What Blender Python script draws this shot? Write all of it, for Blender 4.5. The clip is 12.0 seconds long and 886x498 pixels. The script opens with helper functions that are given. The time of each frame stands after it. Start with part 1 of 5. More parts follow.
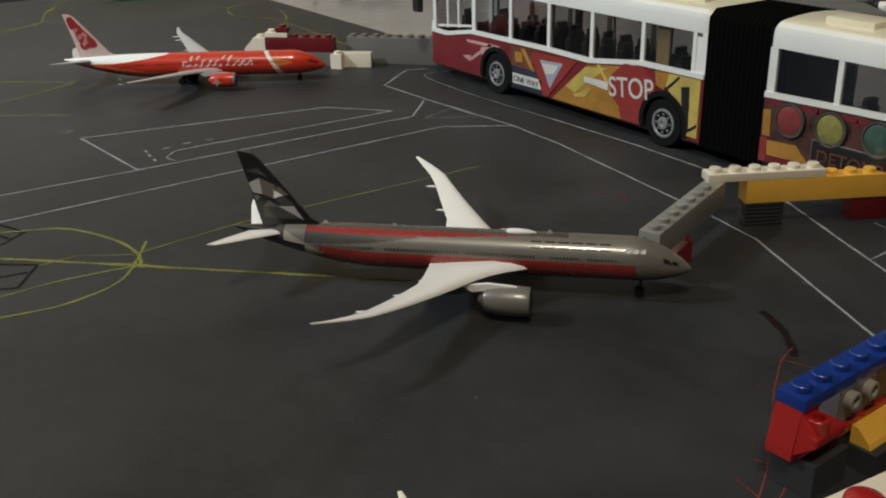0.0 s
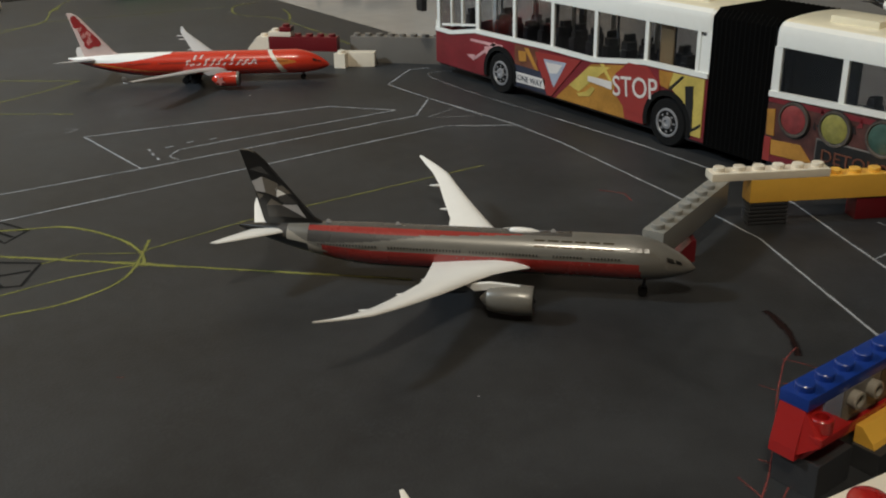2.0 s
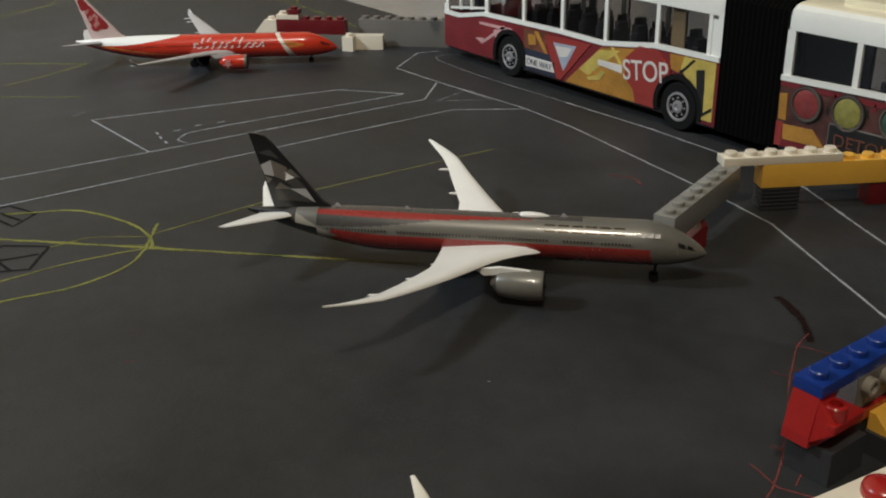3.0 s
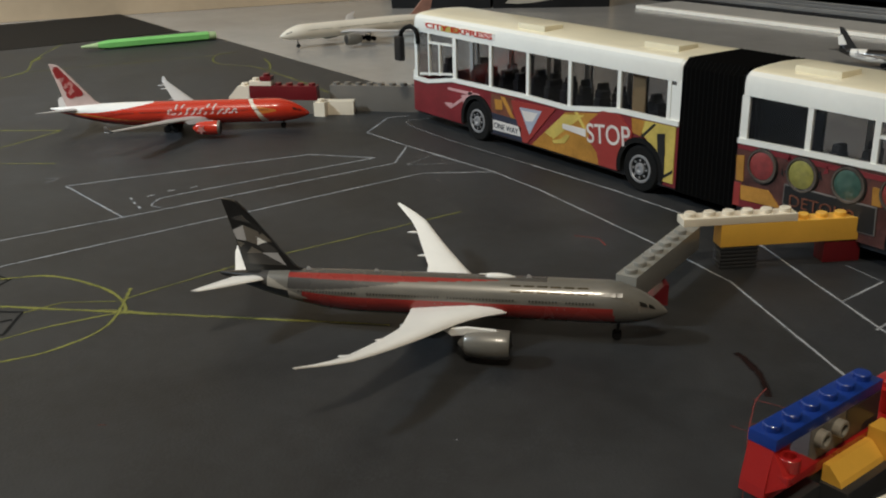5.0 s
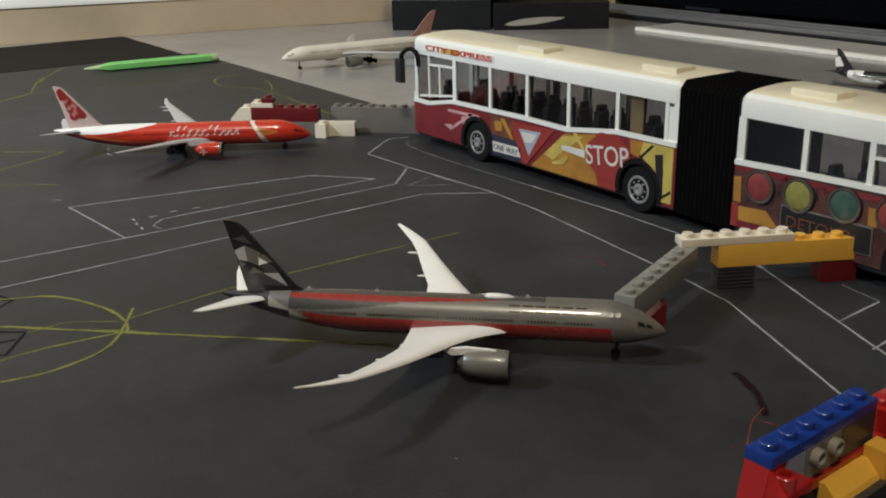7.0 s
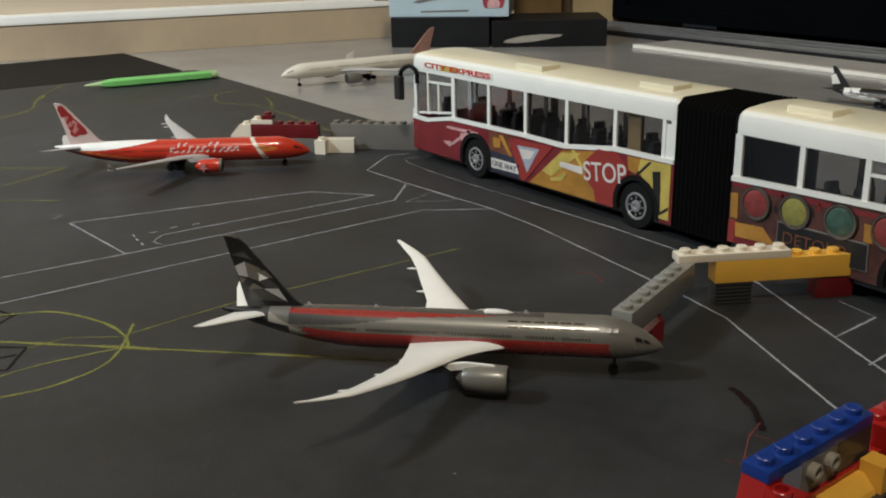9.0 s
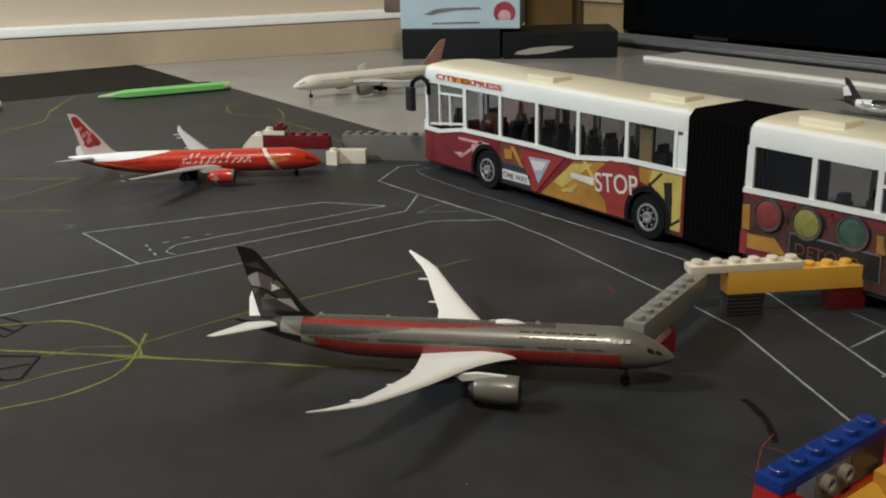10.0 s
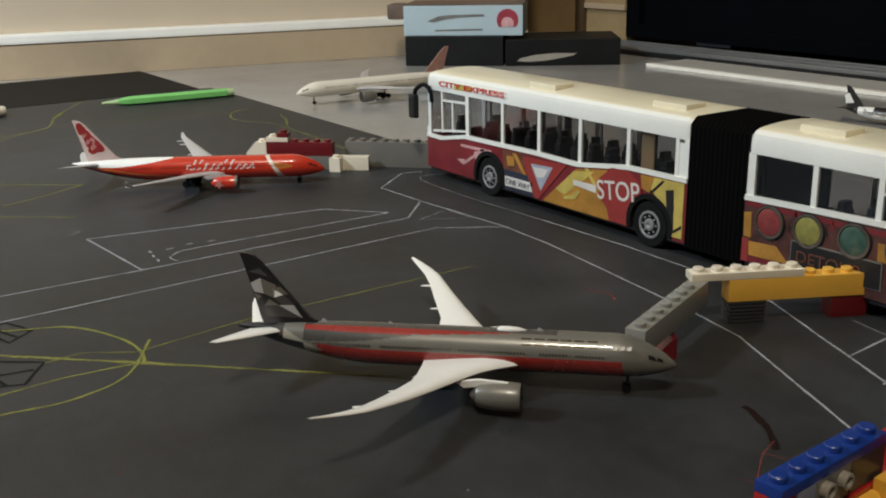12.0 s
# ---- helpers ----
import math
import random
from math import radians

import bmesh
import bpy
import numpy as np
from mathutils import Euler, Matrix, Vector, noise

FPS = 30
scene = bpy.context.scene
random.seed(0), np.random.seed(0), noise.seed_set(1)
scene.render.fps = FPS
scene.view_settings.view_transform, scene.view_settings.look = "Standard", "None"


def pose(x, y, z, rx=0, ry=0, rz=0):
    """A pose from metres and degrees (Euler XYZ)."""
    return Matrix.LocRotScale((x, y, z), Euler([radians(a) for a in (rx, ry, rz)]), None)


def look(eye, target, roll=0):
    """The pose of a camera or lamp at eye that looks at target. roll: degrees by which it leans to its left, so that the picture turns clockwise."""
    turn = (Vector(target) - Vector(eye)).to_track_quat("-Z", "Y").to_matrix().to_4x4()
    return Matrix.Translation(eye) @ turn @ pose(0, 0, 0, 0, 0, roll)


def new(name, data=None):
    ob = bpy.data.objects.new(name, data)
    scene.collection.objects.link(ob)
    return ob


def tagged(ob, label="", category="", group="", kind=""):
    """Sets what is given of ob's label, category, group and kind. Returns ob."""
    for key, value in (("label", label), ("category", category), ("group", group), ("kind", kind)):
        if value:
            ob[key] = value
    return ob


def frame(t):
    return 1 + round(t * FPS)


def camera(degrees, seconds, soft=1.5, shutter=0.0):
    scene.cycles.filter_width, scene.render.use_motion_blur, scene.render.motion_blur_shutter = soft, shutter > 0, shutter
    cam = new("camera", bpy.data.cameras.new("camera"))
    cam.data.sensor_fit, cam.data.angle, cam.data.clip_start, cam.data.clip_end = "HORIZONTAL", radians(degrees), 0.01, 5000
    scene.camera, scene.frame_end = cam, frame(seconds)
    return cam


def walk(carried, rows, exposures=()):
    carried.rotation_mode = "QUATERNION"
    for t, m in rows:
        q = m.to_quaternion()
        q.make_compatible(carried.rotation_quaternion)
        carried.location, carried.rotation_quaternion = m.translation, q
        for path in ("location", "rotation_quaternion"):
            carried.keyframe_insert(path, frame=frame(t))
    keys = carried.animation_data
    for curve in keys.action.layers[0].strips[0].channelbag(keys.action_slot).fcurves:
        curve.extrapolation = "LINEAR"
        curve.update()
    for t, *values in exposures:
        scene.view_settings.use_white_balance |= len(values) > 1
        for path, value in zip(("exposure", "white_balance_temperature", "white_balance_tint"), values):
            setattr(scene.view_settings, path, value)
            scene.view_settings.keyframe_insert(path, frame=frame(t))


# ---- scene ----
cam = camera(48.00, 12.0, soft=2.0)

# path rows: seconds, eye, yaw, pitch, roll
def aim(x, y, z, yaw, pitch, roll):
    a, b = radians(yaw), radians(pitch)
    way = Vector((math.cos(a) * math.cos(b), math.sin(a) * math.cos(b), math.sin(b)))
    eye = Vector((x, y, z))
    return look(eye, eye + way, roll)


PATH = [
    (0.0, 0.2580, -0.1783, 0.1498, 146.22, -23.07, -1.15),
    (0.5, 0.2591, -0.1785, 0.1502, 146.26, -22.37, -1.18),
    (1.0, 0.2586, -0.1782, 0.1499, 146.26, -22.71, -1.18),
    (1.5, 0.2558, -0.1768, 0.1486, 146.44, -23.75, -1.17),
    (2.0, 0.2579, -0.1779, 0.1492, 146.46, -23.06, -1.15),
    (2.5, 0.2575, -0.1782, 0.1494, 146.58, -23.46, -1.15),
    (2.7, 0.2552, -0.1774, 0.1482, 146.80, -24.12, -1.14),
    (4.3, 0.2619, -0.1824, 0.1513, 147.13, -21.68, -1.12),
    (4.5, 0.2621, -0.1814, 0.1515, 146.67, -21.44, -1.15),
    (5.0, 0.2636, -0.1805, 0.1525, 145.21, -20.55, -1.12),
    (5.5, 0.2633, -0.1801, 0.1522, 145.23, -20.44, -1.16),
    (6.0, 0.2625, -0.1792, 0.1519, 145.26, -20.63, -1.17),
    (6.5, 0.2645, -0.1807, 0.1527, 145.23, -19.92, -1.16),
    (7.0, 0.2665, -0.1819, 0.1537, 145.25, -19.38, -1.17),
    (9.0, 0.2684, -0.1834, 0.1545, 145.14, -18.46, -1.10),
    (9.5, 0.2683, -0.1833, 0.1544, 145.25, -18.21, -1.09),
    (10.0, 0.2687, -0.1845, 0.1545, 145.73, -17.80, -1.15),
    (10.5, 0.2722, -0.1875, 0.1557, 146.59, -16.71, -1.10),
    (11.0, 0.2739, -0.1880, 0.1565, 145.90, -16.22, -1.10),
    (11.5, 0.2706, -0.1865, 0.1554, 146.11, -17.38, -1.12),
    (12.0, 0.2701, -0.1851, 0.1553, 145.90, -17.44, -1.10),
]
walk(cam, [(row[0], aim(*row[1:])) for row in PATH], [(0.0, -0.10), (2.7, -0.07), (5.0, 0.02), (9.0, 0.06), (12.0, 0.08)])

# ---- light ----
world = bpy.data.worlds.new("room_world")
scene.world = world
world.use_nodes = True
world.node_tree.nodes["Background"].inputs[0].default_value = (0.55, 0.6, 0.7, 1)
world.node_tree.nodes["Background"].inputs[1].default_value = 0.02


def area_lamp(name, place, target, size, watts, colour):
    data = bpy.data.lights.new(name, "AREA")
    data.shape, data.size, data.energy, data.color = "DISK", size, watts, colour
    ob = new(name, data)
    ob.matrix_world = look(place, target)
    return ob


WARM = area_lamp("ceiling_lamp_light", (0.90, -0.86, 2.1), (-1.6, 1.2, 0.4), 0.34, 28.5, (1.0, 0.91, 0.75))
COOL = area_lamp("desk_lamp_light", (-0.50, -0.77, 0.75), (-1.25, 0.35, 0), 0.13, 12.8, (0.75, 0.89, 1.0))

# ---- materials ----
def material(name, colour, rough=0.5, metal=0.0, vary=0.12, scale=60.0, bump=0.0, bump_scale=400.0, coat=0.0, colour2=None, spec=0.5):
    m = bpy.data.materials.new(name)
    m.use_nodes = True
    nt = m.node_tree
    p = nt.nodes["Principled BSDF"]
    p.inputs["Roughness"].default_value, p.inputs["Metallic"].default_value = rough, metal
    p.inputs["Specular IOR Level"].default_value = spec
    p.inputs["Coat Weight"].default_value = coat
    p.inputs["Coat Roughness"].default_value = 0.07
    co = nt.nodes.new("ShaderNodeTexCoord")
    n1 = nt.nodes.new("ShaderNodeTexNoise")
    n1.inputs["Scale"].default_value, n1.inputs["Detail"].default_value = scale, 8
    n2 = nt.nodes.new("ShaderNodeTexNoise")
    n2.inputs["Scale"].default_value, n2.inputs["Detail"].default_value = scale * 9, 4
    nt.links.new(co.outputs["Object"], n1.inputs["Vector"])
    nt.links.new(co.outputs["Object"], n2.inputs["Vector"])
    add = nt.nodes.new("ShaderNodeMath")
    add.operation = "MULTIPLY_ADD"
    add.inputs[1].default_value = 0.35
    nt.links.new(n2.outputs["Fac"], add.inputs[0])
    nt.links.new(n1.outputs["Fac"], add.inputs[2])
    ramp = nt.nodes.new("ShaderNodeMapRange")
    ramp.inputs["From Min"].default_value, ramp.inputs["From Max"].default_value = 0.42, 0.95
    nt.links.new(add.outputs[0], ramp.inputs["Value"])
    mix = nt.nodes.new("ShaderNodeMix")
    mix.data_type = "RGBA"
    a = colour2 or tuple(min(1, c * (1 + vary)) for c in colour)
    b = colour if colour2 else tuple(c * (1 - vary) for c in colour)
    mix.inputs["A"].default_value, mix.inputs["B"].default_value = (*b, 1), (*a, 1)
    nt.links.new(ramp.outputs[0], mix.inputs["Factor"])
    nt.links.new(mix.outputs["Result"], p.inputs["Base Color"])
    rr = nt.nodes.new("ShaderNodeMapRange")
    rr.inputs["To Min"].default_value, rr.inputs["To Max"].default_value = max(0.02, rough - 0.07), min(1, rough + 0.1)
    nt.links.new(n1.outputs["Fac"], rr.inputs["Value"])
    nt.links.new(rr.outputs[0], p.inputs["Roughness"])
    if bump:
        bn = nt.nodes.new("ShaderNodeTexNoise")
        bn.inputs["Scale"].default_value, bn.inputs["Detail"].default_value = bump_scale, 5
        nt.links.new(co.outputs["Object"], bn.inputs["Vector"])
        bu = nt.nodes.new("ShaderNodeBump")
        bu.inputs["Strength"].default_value, bu.inputs["Distance"].default_value = bump, 0.0006
        nt.links.new(bn.outputs["Fac"], bu.inputs["Height"])
        nt.links.new(bu.outputs[0], p.inputs["Normal"])
    return m


def chalk_material(name, colour, cover):
    """Dry chalk on a dark sheet: grains that thin out towards the edges of the stroke."""
    m = material(name, colour, 0.9, bump=0.3, spec=0.1)
    nt = m.node_tree
    p = nt.nodes["Principled BSDF"]
    co = nt.nodes.new("ShaderNodeTexCoord")
    uv = nt.nodes.new("ShaderNodeUVMap")
    uv.uv_map = "stroke"
    split = nt.nodes.new("ShaderNodeSeparateXYZ")
    nt.links.new(uv.outputs[0], split.inputs[0])
    fine = nt.nodes.new("ShaderNodeTexNoise")
    fine.inputs["Scale"].default_value, fine.inputs["Detail"].default_value, fine.inputs["Roughness"].default_value = 420, 8, 0.75
    broad = nt.nodes.new("ShaderNodeTexNoise")
    broad.inputs["Scale"].default_value, broad.inputs["Detail"].default_value = 60, 4
    for n in (fine, broad):
        nt.links.new(co.outputs["Object"], n.inputs["Vector"])
    last = None
    for op, a, b in (("SUBTRACT", split.outputs["X"], 0.5), ("ABSOLUTE", None, 0), ("MULTIPLY", None, 1.15), ("SUBTRACT", fine.outputs["Fac"], None), ("ADD", None, cover - 0.5), ("MULTIPLY", None, 3.2), ("MULTIPLY", None, broad.outputs["Fac"])):
        n = nt.nodes.new("ShaderNodeMath")
        n.operation = op
        for k, v in enumerate((last if a is None else a, last if b is None else b)):
            if isinstance(v, (int, float)):
                n.inputs[k].default_value = v
            else:
                nt.links.new(v, n.inputs[k])
        last = n.outputs[0]
    n.use_clamp = True
    scale = nt.nodes.new("ShaderNodeMath")
    scale.operation, scale.use_clamp = "MULTIPLY", True
    scale.inputs[1].default_value = 1.7
    nt.links.new(last, scale.inputs[0])
    nt.links.new(scale.outputs[0], p.inputs["Alpha"])
    return m


def sheet_material(name, dark, light, dust_sheen_tone, smears_and_sheen):
    """Black chalkboard sheet: broad mottling, fine grain, rubbed-out chalk powder and painted far-left sheen."""
    m = material(name, dark, 0.5, scale=14, colour2=light, bump=0.16, bump_scale=900, spec=0.3)
    nt = m.node_tree
    p = nt.nodes["Principled BSDF"]
    base = p.inputs["Base Color"].links[0].from_socket
    co = nt.nodes.new("ShaderNodeTexCoord")

    def noise(scale, detail, lo, hi, rough=0.6):
        n = nt.nodes.new("ShaderNodeTexNoise")
        n.inputs["Scale"].default_value, n.inputs["Detail"].default_value, n.inputs["Roughness"].default_value = scale, detail, rough
        nt.links.new(co.outputs["Object"], n.inputs["Vector"])
        r = nt.nodes.new("ShaderNodeMapRange")
        r.inputs["From Min"].default_value, r.inputs["From Max"].default_value = lo, hi
        nt.links.new(n.outputs["Fac"], r.inputs["Value"])
        return r.outputs[0]

    def math_node(op, a, b):
        n = nt.nodes.new("ShaderNodeMath")
        n.operation = op
        for i, v in enumerate((a, b)):
            if isinstance(v, (int, float)):
                n.inputs[i].default_value = v
            else:
                nt.links.new(v, n.inputs[i])
        return n.outputs[0]

    grain = noise(520, 6, 0.45, 0.72, 0.75)
    cloud = noise(38, 5, 0.48, 0.72)
    dust_sheen = math_node("MULTIPLY", math_node("MULTIPLY", grain, cloud), 0.30)
    for x, y, radius, much in smears_and_sheen:
        d = nt.nodes.new("ShaderNodeVectorMath")
        d.operation = "DISTANCE"
        d.inputs[1].default_value = (x, y, 0)
        nt.links.new(co.outputs["Object"], d.inputs[0])
        r = nt.nodes.new("ShaderNodeMapRange")
        r.interpolation_type = "SMOOTHSTEP"
        r.inputs["From Min"].default_value, r.inputs["From Max"].default_value = radius, 0.0
        r.inputs["To Max"].default_value = much
        nt.links.new(d.outputs["Value"], r.inputs["Value"])
        patch = math_node("MULTIPLY", r.outputs[0], math_node("ADD", math_node("MULTIPLY", cloud, 0.6), 0.4))
        dust_sheen = math_node("MAXIMUM", dust_sheen, patch)
    mix = nt.nodes.new("ShaderNodeMix")
    mix.data_type = "RGBA"
    mix.inputs["B"].default_value = (*dust_sheen_tone, 1)
    nt.links.new(base, mix.inputs["A"])
    nt.links.new(dust_sheen, mix.inputs["Factor"])
    nt.links.new(mix.outputs["Result"], p.inputs["Base Color"])
    return m


def pane_material(name, tint, gloss_rough=0.06):
    m = bpy.data.materials.new(name)
    m.use_nodes = True
    nt = m.node_tree
    nt.nodes.remove(nt.nodes["Principled BSDF"])
    tr = nt.nodes.new("ShaderNodeBsdfTransparent")
    tr.inputs[0].default_value = (*tint, 1)
    gl = nt.nodes.new("ShaderNodeBsdfGlossy")
    gl.inputs["Roughness"].default_value = gloss_rough
    mx = nt.nodes.new("ShaderNodeMixShader")
    mx.inputs[0].default_value = 0.045
    nt.links.new(tr.outputs[0], mx.inputs[1])
    nt.links.new(gl.outputs[0], mx.inputs[2])
    nt.links.new(mx.outputs[0], nt.nodes["Material Output"].inputs[0])
    return m


